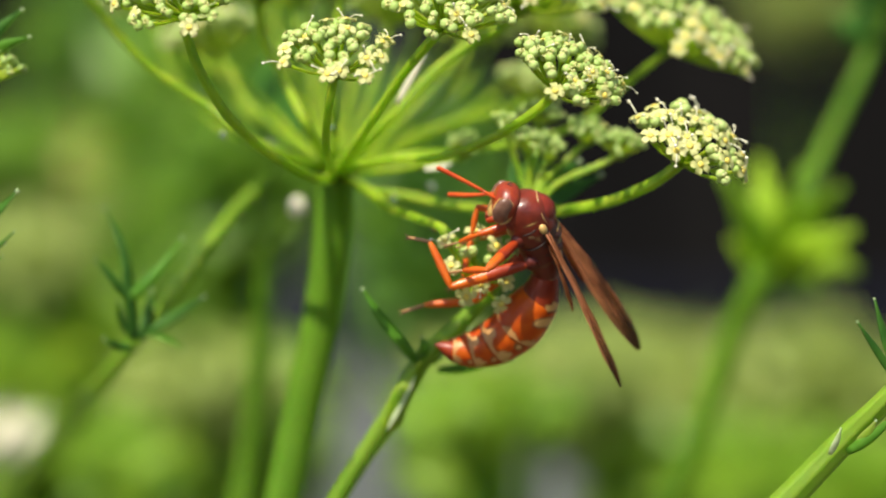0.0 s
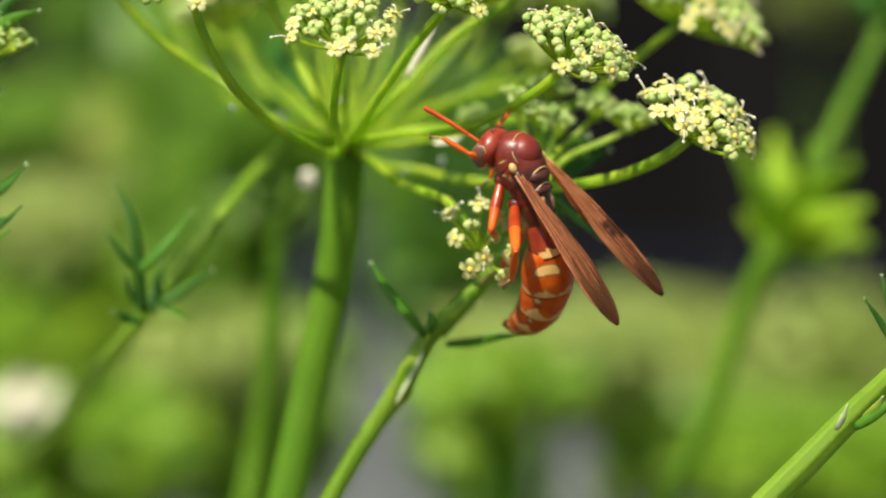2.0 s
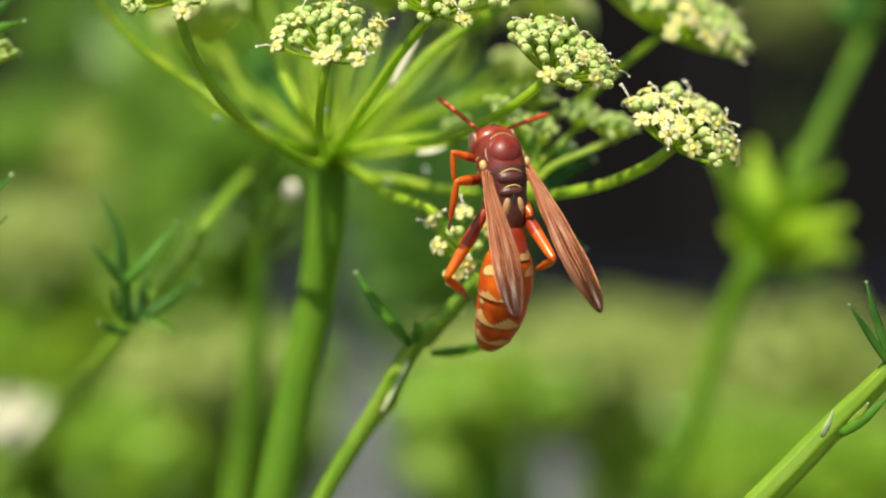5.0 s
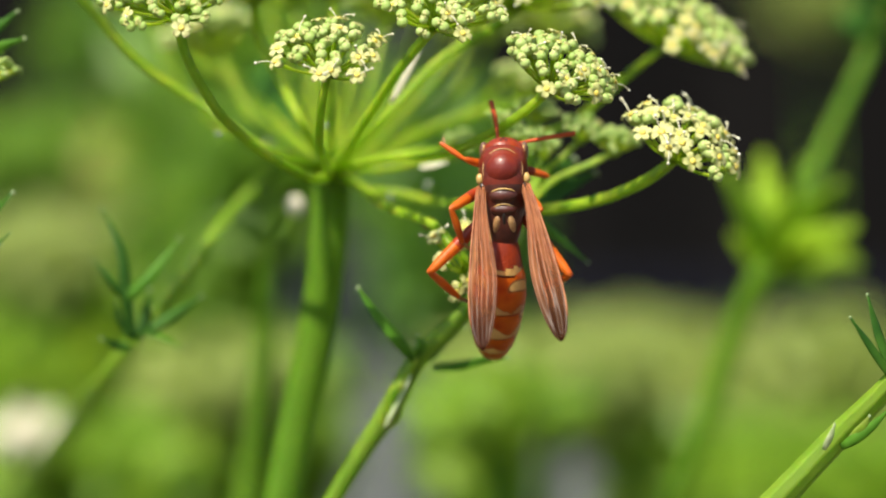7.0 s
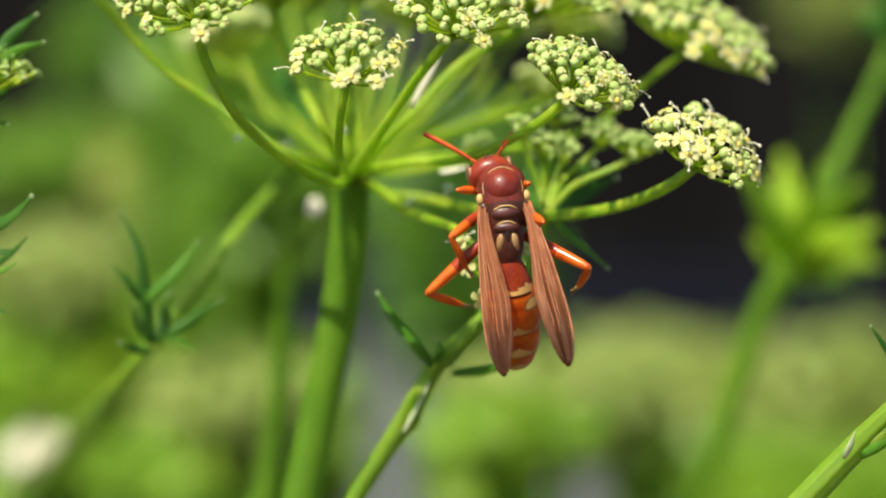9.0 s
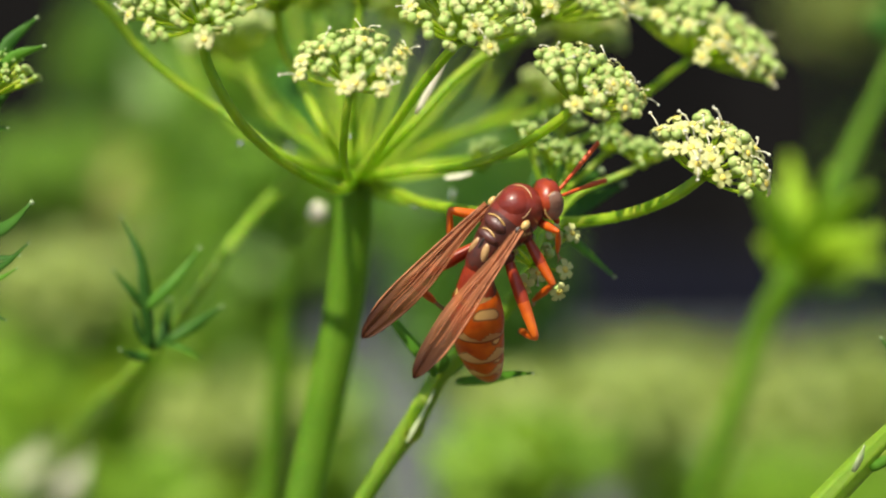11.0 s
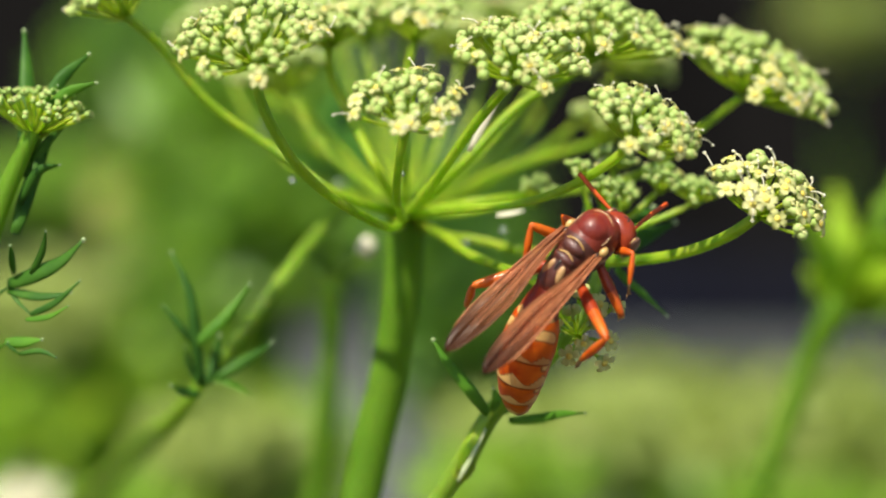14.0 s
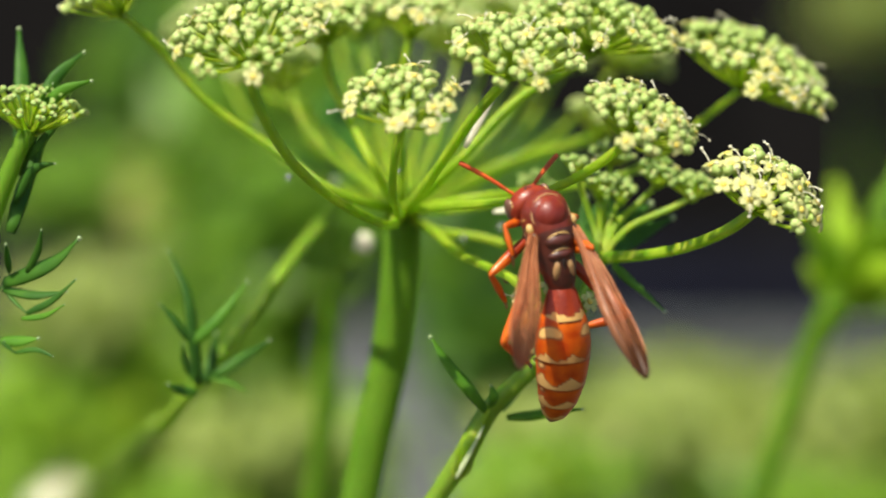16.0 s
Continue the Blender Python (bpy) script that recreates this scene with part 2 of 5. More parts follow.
def wing_material():
    """Smoky amber membrane: half clear, glossy, pleated."""
    m = bpy.data.materials.new("smoky amber wing membrane")
    m.use_nodes = True
    n, l = m.node_tree.nodes, m.node_tree.links
    bsdf = n["Principled BSDF"]
    where = n.new("ShaderNodeTexCoord")
    stretch = n.new("ShaderNodeMapping")
    stretch.inputs["Scale"].default_value = (620, 130, 620)
    l.new(where.outputs["Object"], stretch.inputs["Vector"])
    grain = n.new("ShaderNodeTexNoise")
    grain.inputs["Scale"].default_value, grain.inputs["Detail"].default_value = 1.0, 4
    l.new(stretch.outputs["Vector"], grain.inputs["Vector"])
    along = n.new("ShaderNodeSeparateXYZ")
    l.new(where.outputs["Object"], along.inputs[0])
    outer = n.new("ShaderNodeMapRange")
    outer.interpolation_type = "SMOOTHSTEP"
    outer.inputs["From Min"].default_value, outer.inputs["From Max"].default_value = -0.0092, -0.0156
    l.new(along.outputs["Y"], outer.inputs["Value"])
    ramp = n.new("ShaderNodeValToRGB")
    ramp.color_ramp.elements[0].position, ramp.color_ramp.elements[0].color = 0.30, (0.24, 0.075, 0.028, 1)
    ramp.color_ramp.elements[1].position, ramp.color_ramp.elements[1].color = 0.70, (0.74, 0.36, 0.17, 1)
    l.new(grain.outputs["Fac"], ramp.inputs["Fac"])
    smoke = n.new("ShaderNodeMix")
    smoke.data_type, smoke.blend_type = "RGBA", "MULTIPLY"
    smoke.inputs[7].default_value = (0.32, 0.29, 0.29, 1)
    l.new(outer.outputs["Result"], smoke.inputs[0])
    l.new(ramp.outputs["Color"], smoke.inputs[6])
    l.new(smoke.outputs[2], bsdf.inputs["Base Color"])
    bsdf.inputs["Roughness"].default_value, bsdf.inputs["Specular IOR Level"].default_value = 0.34, 0.3
    relief = n.new("ShaderNodeBump")
    relief.inputs["Strength"].default_value, relief.inputs["Distance"].default_value = 0.4, 0.0002
    l.new(grain.outputs["Fac"], relief.inputs["Height"])
    l.new(relief.outputs["Normal"], bsdf.inputs["Normal"])
    lit = n.new("ShaderNodeBsdfTranslucent")
    l.new(smoke.outputs[2], lit.inputs["Color"])
    clear = n.new("ShaderNodeBsdfTransparent")
    haze = n.new("ShaderNodeMix")
    haze.data_type = "RGBA"
    haze.inputs[6].default_value, haze.inputs[7].default_value = (0.84, 0.56, 0.36, 1), (0.46, 0.31, 0.21, 1)
    l.new(outer.outputs["Result"], haze.inputs[0])
    l.new(haze.outputs[2], clear.inputs["Color"])
    share = n.new("ShaderNodeMapRange")
    share.inputs["To Min"].default_value, share.inputs["To Max"].default_value = 0.58, 0.46
    l.new(outer.outputs["Result"], share.inputs["Value"])
    one, two = n.new("ShaderNodeMixShader"), n.new("ShaderNodeMixShader")
    one.inputs[0].default_value = 0.45
    l.new(share.outputs["Result"], two.inputs[0])
    l.new(bsdf.outputs[0], one.inputs[1])
    l.new(lit.outputs[0], one.inputs[2])
    l.new(one.outputs[0], two.inputs[1])
    l.new(clear.outputs[0], two.inputs[2])
    l.new(two.outputs[0], n["Material Output"].inputs["Surface"])
    return m


WING = wing_material()


# ---- mesh tools (sizes in millimetres) ----
def mesh_of(name, bm, *materials, smooth=True):
    data = bpy.data.meshes.new(name)
    bm.to_mesh(data)
    bm.free()
    for m in materials:
        data.materials.append(m)
    if smooth:
        data.polygons.foreach_set("use_smooth", [True] * len(data.polygons))
    return data


def thing(name, base, label, category, group="", kind=""):
    """An empty at its base (millimetres) that carries its parts."""
    ob = new(name)
    ob.empty_display_size = 0.01
    ob.location = Vector(base) * MM
    return tagged(ob, label, category, group, kind)


def part(name, bm, mat, parent, label=""):
    """Links a bmesh, in millimetres of the world, as one mesh under a thing."""
    bm.transform(Matrix.Translation(-parent.location) @ Matrix.Scale(MM, 4))
    ob = new(name, mesh_of(name, bm, *(mat if isinstance(mat, (list, tuple)) else (mat,))))
    ob.parent = parent
    return tagged(ob, label)


def local_part(name, data, parent, m=None, label=""):
    """Links mesh data under a thing at the pose m, in the thing's own space."""
    ob = new(name, data)
    ob.parent = parent
    if m is not None:
        ob.matrix_basis = m
    return tagged(ob, label)


def glide(points, values, steps):
    """A smooth line through points, with a value (a radius) carried along; even where the points lie unevenly."""
    p = [Vector(q) for q in points]
    n = len(p)
    far = [max((p[i + 1] - p[i]).length, 1e-6) for i in range(n - 1)]
    slope = [(p[i + 1] - p[i]) / far[i] for i in range(n - 1)]
    way = [slope[0]] + [(slope[i - 1] * far[i] + slope[i] * far[i - 1]) / (far[i - 1] + far[i]) for i in range(1, n - 1)] + [slope[-1]]
    out, rad = [], []
    for i in range(n - 1):
        for k in range(steps):
            t = k / steps
            h = far[i]
            out.append(p[i] * (2 * t ** 3 - 3 * t * t + 1) + way[i] * (h * (t ** 3 - 2 * t * t + t)) + p[i + 1] * (3 * t * t - 2 * t ** 3) + way[i + 1] * (h * (t ** 3 - t * t)))
            rad.append(values[i] + (values[i + 1] - values[i]) * t)
    return out + [p[-1]], rad + [values[-1]]


def sweep(points, radii, sides=8, steps=4, ridge=0.0, ribs=5, flat=1.0, bm=None, up=None):
    """A tube along a smooth line through points, closed at both ends. ridge: depth of its grooves; flat: its thickness over its width."""
    bm = bm or bmesh.new()
    radii = radii if isinstance(radii, (list, tuple)) else [radii] * len(points)
    line, rad = glide(points, radii, steps)
    across = Vector(up) if up else None
    rings = []
    for i, q in enumerate(line):
        along = (line[min(i + 1, len(line) - 1)] - line[max(i - 1, 0)]).normalized()
        if across is None:
            across = along.orthogonal().normalized()
        across = (across - along * across.dot(along)).normalized()
        other = along.cross(across)
        ring = []
        for k in range(sides):
            a = math.tau * k / sides
            r = rad[i] * (1 + ridge * math.cos(ribs * a))
            ring.append(bm.verts.new(q + across * (r * math.cos(a) * flat) + other * (r * math.sin(a))))
        rings.append(ring)
    for one, two in zip(rings, rings[1:]):
        for k in range(sides):
            bm.faces.new((one[k], one[(k + 1) % sides], two[(k + 1) % sides], two[k]))
    bm.faces.new(rings[0][::-1])
    bm.faces.new(rings[-1])
    return bm


def ball(bm, centre, size, u=10, v=7, turn=None):
    """An ellipsoid with half-axes size."""
    m = Matrix.Translation(centre) @ (turn or Matrix()) @ Matrix.Diagonal((*size, 1))
    return bmesh.ops.create_uvsphere(bm, u_segments=u, v_segments=v, radius=1, matrix=m)["verts"]


def facing(z, x=(1, 0, 0.01)):
    """A turn whose z axis points along z."""
    z = Vector(z).normalized()
    x = Vector(x)
    x = (x - z * x.dot(z)).normalized()
    m = Matrix((x, z.cross(x), z)).transposed()
    return m.to_4x4()

# ---- ground, fence and wall behind the bed ----
GROUND = -600.0


def ground():
    """One uneven sheet out to the horizon, finest in the bed."""
    bm = bmesh.new()
    steps = [-400, -120, -40, -14, -6, -3, -1.6, -0.8, -0.4, 0, 0.4, 0.8, 1.6, 3, 6, 14, 40, 120, 400]
    grid = [[bm.verts.new((x, y, GROUND * MM + (0.02 * noise.noise((x * 2, y * 2, 0)) - 0.02 if abs(x) < 20 and abs(y) < 20 else -0.02)))
             for x in steps] for y in steps]
    for a, b in zip(grid, grid[1:]):
        for k in range(len(steps) - 1):
            bm.faces.new((a[k], a[k + 1], b[k + 1], b[k]))
    return tagged(new("ground", mesh_of("ground", bm, SOIL)), "dark crumbly garden soil under the parsley bed", "ground", kind="structure")


def board_mesh(width, height, thick, mat):
    """An upright board with chipped, rounded edges; its foot at the origin."""
    bm = bmesh.new()
    bmesh.ops.create_cube(bm, size=1, matrix=Matrix.Translation((0, 0, height / 2)) @ Matrix.Diagonal((width, thick, height, 1)))
    bmesh.ops.bevel(bm, geom=bm.edges[:], offset=0.004, segments=1, affect="EDGES")
    return mesh_of("board", bm, mat, smooth=False)


def fence(y):
    whole = thing("fence", (0, y, GROUND - 40), "near-black board fence behind the bed", "fence", kind="structure")
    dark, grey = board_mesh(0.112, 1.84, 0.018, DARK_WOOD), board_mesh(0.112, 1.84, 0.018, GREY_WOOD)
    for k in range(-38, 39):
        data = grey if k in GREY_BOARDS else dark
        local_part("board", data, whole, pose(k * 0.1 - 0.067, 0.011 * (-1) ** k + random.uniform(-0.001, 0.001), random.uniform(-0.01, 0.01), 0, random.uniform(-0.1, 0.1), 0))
    for z in (0.35, 1.45):  # nailed on behind
        bm = bmesh.new()
        bmesh.ops.create_cube(bm, size=1, matrix=Matrix.Translation((0, 0.042, z)) @ Matrix.Diagonal((7.7, 0.035, 0.07, 1)))
        local_part("rail", mesh_of("rail", bm, DARK_WOOD, smooth=False), whole)
    # a rail added to give the dark blue band low on the fence
    bm = bmesh.new()
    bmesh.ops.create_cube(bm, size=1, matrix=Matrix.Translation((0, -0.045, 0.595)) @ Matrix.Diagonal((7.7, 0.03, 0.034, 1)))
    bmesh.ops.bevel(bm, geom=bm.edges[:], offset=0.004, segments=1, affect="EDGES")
    local_part("rail", mesh_of("rail", bm, NAVY, smooth=False), whole, label="dark navy rail added to the fence")
    return whole


GREY_BOARDS = (0,)
ground()
fence(1900)


def garden_wall(y, top):
    bm = bmesh.new()
    high = (top - GROUND + 60) * MM
    bmesh.ops.create_cube(bm, size=1, matrix=Matrix.Translation((0, 0, high / 2)) @ Matrix.Diagonal((7.0, 0.12, high, 1)))
    bmesh.ops.bevel(bm, geom=bm.edges[:], offset=0.012, segments=2, affect="EDGES")
    ob = new("garden_wall", mesh_of("garden_wall", bm, STONE, smooth=False))
    ob.location = (0, y * MM, (GROUND - 60) * MM)
    return tagged(ob, "low grey concrete wall before the fence", "wall", kind="structure")


garden_wall(1600, -60)


# ---- florets ----
def bud_mesh(seed, young=False):
    """A closed floret: two swollen lobes on a short stalk, with a pale cushion on top."""
    rng = random.Random(seed)
    bm = bmesh.new()
    s = rng.uniform(0.88, 1.12)
    for side in (-1, 1):
        ball(bm, (0.34 * s * side, rng.uniform(-.06, .06), 0.05 + rng.uniform(-.05, .05)), (0.40 * s, 0.42 * s, 0.40 * rng.uniform(0.9, 1.12)), 9, 7, Matrix.Rotation(0.30 * side, 4, "Y"))
    ball(bm, (0, 0, -0.22), (0.34 * s, 0.32 * s, 0.34), 8, 5)
    faces = len(bm.faces)
    for k in range(5):  # petals still curled in
        a = math.tau * k / 5 + rng.uniform(-.3, .3)
        ball(bm, (0.24 * math.cos(a), 0.18 * math.sin(a), 0.38 + rng.uniform(-.05, .05)), (0.15, 0.13, 0.09), 6, 4)
    bm.faces.ensure_lookup_table()
    for f in bm.faces[faces:]:
        f.material_index = 1
    sweep([(0, 0, -0.9), (0, 0, -0.5), (0, 0, 0)], [0.10, 0.11, 0.2], 5, 1, bm=bm)
    bmesh.ops.scale(bm, vec=Vector((MM, MM, MM)), verts=bm.verts)
    return mesh_of("bud", bm, GREEN_BUD if young else BUD, PALE)


def flower_mesh(seed, stamens):
    """An open floret: lobed ovary, five curled petals, a yellow cushion and thread-like stamens."""
    rng = random.Random(seed)
    bm = bmesh.new()
    ball(bm, (-0.18, 0, -0.15), (0.28, 0.32, 0.36), 7, 5)
    ball(bm, (0.18, 0, -0.15), (0.28, 0.32, 0.36), 7, 5)
    marks = [(len(bm.faces), 0)]
    for k in range(5):
        a = math.tau * k / 5 + rng.uniform(-0.2, 0.2)
        out, side = Vector((math.cos(a), math.sin(a), 0)), Vector((-math.sin(a), math.cos(a), 0))
        long = rng.uniform(0.85, 1.1)
        rows = []
        for d, w, h in ((0.10, 0.10, 0.16), (0.38, 0.26, 0.30), (0.66, 0.28, 0.26), (0.80, 0.14, 0.12), (0.66, 0.05, 0.06)):
            mid = out * d * long + Vector((0, 0, h))
            rows.append([bm.verts.new(mid - side * w), bm.verts.new(mid - Vector((0, 0, 0.07))), bm.verts.new(mid + side * w)])
        for one, two in zip(rows, rows[1:]):
            for j in (0, 1):
                bm.faces.new((one[j], one[j + 1], two[j + 1], two[j]))
    marks.append((len(bm.faces), 1))
    ball(bm, (0, 0, 0.22), (0.26, 0.26, 0.14), 8, 5)
    marks.append((len(bm.faces), 2))
    for k in range(stamens):
        a = math.tau * k / max(stamens, 1) + 0.6 + rng.uniform(-0.3, 0.3)
        out = Vector((math.cos(a), math.sin(a), 0))
        high = rng.uniform(0.35, 1.15)
        tip = out * rng.uniform(0.7, 1.3) + Vector((0, 0, high))
        sweep([out * 0.2 + Vector((0, 0, 0.2)), out * 0.55 + Vector((0, 0, 0.3 + high * 0.4)), tip], 0.045, 4, 2, bm=bm)
        ball(bm, tip, (0.13, 0.13, 0.11), 6, 4)
    marks.append((len(bm.faces), 3))
    bm.faces.ensure_lookup_table()
    last = 0
    for end, index in marks:
        for f in bm.faces[last:end]:
            f.material_index = index
        last = end
    bmesh.ops.scale(bm, vec=Vector((MM, MM, MM)), verts=bm.verts)
    return mesh_of("flower", bm, BUD, PALE, YOLK, ANTHER)


BUDS = [bud_mesh(k) for k in range(5)]
YOUNG_BUDS = [bud_mesh(k, True) for k in range(4)]
FLOWERS = [flower_mesh(10 + k, s) for k, s in enumerate((1, 0, 2, 2, 0))]


def floret_poses(radius, count, open_share, seed, droop=0.0):
    """Where the florets of one umbellet sit, on a low dome: pose in millimetres, the mesh to use."""
    rng = random.Random(seed)
    out = []
    for k in range(count):
        f = math.sqrt((k + 0.5) / count)
        a = k * 2.39996 + rng.uniform(-0.25, 0.25)
        r = radius * f
        z = 0.30 * radius * (1 - f ** 2.2) - droop * f + rng.uniform(-0.35, 0.35)
        lean = Vector((math.cos(a) * f * 0.95, math.sin(a) * f * 0.95, 1.0)) + Vector((rng.uniform(-.35, .35), rng.uniform(-.35, .35), 0))
        m = Matrix.Translation((r * math.cos(a), r * math.sin(a), z)) @ facing(lean) @ Matrix.Rotation(rng.uniform(0, 6.28), 4, "Z")
        opened = rng.random() < (open_share if f > 0.72 else open_share * open_share)
        out.append((m @ Matrix.Scale(rng.uniform(1.02, 1.3) * (0.58 if open_share < 0.1 else 1.0), 4), rng.choice(FLOWERS if opened else YOUNG_BUDS if open_share < 0.1 else BUDS)))
    return out


def umbellet(plant, centre, axis, radius, count, open_share, seed, fine=True, height=2.6, large=1.0):
    """One small flower head on its ray: a green cup of stalks, with its florets on top. centre in millimetres of the world."""
    seat = Matrix.Translation(Vector(centre) * MM - plant.location) @ facing(axis)
    places = [(m @ Matrix.Scale(large, 4), data) for m, data in floret_poses(radius, count, open_share, seed)]
    foot = Vector((0, 0, -height))

    def stalk_of(m, bm):
        tip = m @ Vector((0, 0, -0.35))
        return sweep([foot, foot.lerp(tip, 0.55) - Vector((0, 0, 0.12 * height * tip.to_2d().length / radius)), tip], [0.16, 0.14, 0.20], 5, 2, bm=bm)

    def in_metres(name, bm, mat):
        bmesh.ops.scale(bm, vec=Vector((MM, MM, MM)), verts=bm.verts)
        return mesh_of(name, bm, mat)

    bm = bmesh.new()
    ball(bm, foot, (0.55, 0.55, 0.5), 8, 6)
    if not fine:
        for m, _ in places:
            stalk_of(m, bm)
    head = local_part("umbellet", in_metres("umbellet", bm, RAY), plant, seat)
    for k in range(6 if fine else 0):
        a = k * 1.05 + seed
        out = Vector((math.cos(a), math.sin(a), 0)) * min(1.0, radius / 4.5)
        bract = sweep([foot, foot + out + Vector((0, 0, 0.1)), foot + out * 2.1 + Vector((0, 0, 0.5))], [0.2, 0.16, 0.03], 5, 2, flat=0.5)
        local_part("bract", in_metres("bract", bract, RAY), head)
    if fine:
        for m, _ in places:
            local_part("pedicel", in_metres("pedicel", stalk_of(m, bmesh.new()), RAY), head)
    if fine:
        for m, data in places:
            kind = "flower" if data in FLOWERS else "bud"
            local_part(kind, data, head, Matrix.Translation(m.translation * MM) @ m.to_3x3().to_4x4())
    else:
        verts, faces, mats = [], [], []
        for m, data in places:
            start = len(verts)
            verts += [tuple((m @ (v.co / MM)) * MM) for v in data.vertices]
            for f in data.polygons:
                faces.append([start + i for i in f.vertices])
                mats.append(f.material_index if data in FLOWERS else (0, 1)[f.material_index])
        data = bpy.data.meshes.new("floret_mass")
        data.from_pydata(verts, [], faces)
        for mm in (GREEN_BUD if open_share < 0.1 else BUD, PALE, YOLK, ANTHER):
            data.materials.append(mm)
        data.polygons.foreach_set("material_index", mats)
        data.polygons.foreach_set("use_smooth", [True] * len(faces))
        tagged(local_part("floret_mass", data, head), kind="stuff")
    return head


def leaf(plant, points, width, thick=0.35, mat=None, tip=True):
    """A narrow fleshy leaflet along points, thickest in its middle, with a small pale tip."""
    line, _ = glide(points, [1] * len(points), 4)
    n = len(line)
    radii = [max(0.12, width * (math.sin(math.pi * min(1, 0.14 + 0.86 * k / (n - 1)) ** 0.85) ** 0.85 if k < n - 1 else 0.2)) for k in range(n)]
    ob = part("leaf", sweep(line, radii, 8, 1, flat=thick, up=(0.35, -0.9, 0.35)), mat or LEAF, plant)
    if tip:
        bm = bmesh.new()
        ball(bm, line[-1], (width * 0.3, width * 0.3, width * 0.3), 8, 6)
        bm.transform(Matrix.Translation(-plant.location) @ Matrix.Scale(MM, 4))
        local_part("leaf_tip", mesh_of("leaf_tip", bm, TIP), ob)
    return ob


def to_ground(p, x, y):
    """The lower course of a stalk from p down to the soil at x, y."""
    p = Vector(p)
    foot = Vector((x, y, GROUND - 12))
    return [foot, foot.lerp(p, 0.35) + Vector((0, 0, 20)), foot.lerp(p, 0.75) + Vector((0, 0, 10))]


# ---- the parsley that carries the big umbel ----
main = thing("parsley_plant", (-120, 20, GROUND), "flowering parsley with a broad yellow green umbel", "plant")
NODE = Vector((-11, 22, 7.8))
part("stem", sweep(to_ground((-16.6, 26.0, -26.7), -120, 40) + [(-16.6, 26.0, -26.7), (-14.6, 25.5, -17.0), (-12.2, 24.0, -5.8), (-11.2, 22.5, 2.2), (-11.0, 22.0, 7.4)],
                   [3.4, 2.8, 2.2, 1.96, 1.96, 1.96, 1.96, 1.95], 28, 6), STEM, main, "thick grooved green main stem")
bm = bmesh.new()
ball(bm, NODE, (1.9, 1.9, 1.3), 14, 9)
part("ray_base", bm, RAY, main, "swollen pale green joint below the rays")


def ray(plant, points, thick=0.62, start=NODE, name="ray"):
    pts = [start] + [Vector(p) for p in points]
    radii = [thick * 1.25] + [thick] * (len(pts) - 2) + [thick * 0.92]
    return part(name, sweep(pts, radii, 16, 5, 0.13, 4), RAY, plant)


# rays: the line they take, and the head that each carries: tilt of its axis, radius, florets, share of open ones, seen near
HEADS = [
    ([(-18.7, 10.4, 10.8), (-22.5, 12.8, 13.6), (-30.1, 12.2, 18.9), (-35.6, 10.1, 25.2), (-38.2, 8, 27.4)], (-0.5, -0.1, 1), 5, 30, 0.45, True),
    ([(-13.2, 3.6, 7.2), (-18.1, -3.8, 10.3), (-21.4, -8.7, 14), (-24.2, -11.1, 20.4), (-24.3, -11.9, 22.3)], (-0.12, -0.62, 1), 7.2, 58, 0.28, True),
    ([(-13.7, 12.8, 12.7), (-16.3, 16.3, 17.7), (-18.3, 16.7, 22.0), (-18.4, 14, 25.0)], (-0.1, -0.35, 1), 4.8, 34, 0.4, True),
    ([(-11, -0.5, 8.6), (-11.1, -9.4, 10.8), (-10.7, -12.7, 13.9), (-10.1, -13.5, 16.6)], (0.03, -0.62, 1), 5.4, 34, 0.28, True),
    ([(-11.0, 20, 12.8), (-11.1, 18, 17.8), (-10.6, 17, 23.0), (-10.0, 17, 25.6)], (0.05, -0.25, 1), 4.0, 26, 0.3, True),
    ([(-7.3, 1.2, 11.9), (-3.7, -4.5, 16.9), (-0.8, -8.7, 20.2), (0.1, -10.2, 21.1)], (0.18, -0.6, 1), 6.2, 50, 0.26, True),
    ([(-5.2, 11.3, 13), (0.9, 13.2, 19.3), (5.6, 12.2, 22.0), (7.9, 9.5, 23.8)], (0.2, -0.3, 1), 7.8, 64, 0.24, False),
    ([(-3.6, 16.4, 9.4), (3.8, 20.3, 10.2), (13, 21.2, 12.4), (18.6, 19.1, 16.8), (22.9, 17, 20.2)], (0.5, -0.35, 1), 8.3, 74, 0.5, False),
    ([(-5.2, 4.6, 8.7), (0.9, 0.2, 9.3), (5.2, -5.2, 10.9), (8.9, -10, 13.2), (11, -12.4, 15)], (0.5, -0.55, 0.85), 5.4, 44, 0.4, True),
    ([(-8.3, 32, 8.7), (-3.3, 38, 11.7), (2.6, 42, 13.8), (9.1, 44, 15.7)], (0.3, -0.2, 1), 3.6, 20, 0.2, False),
]
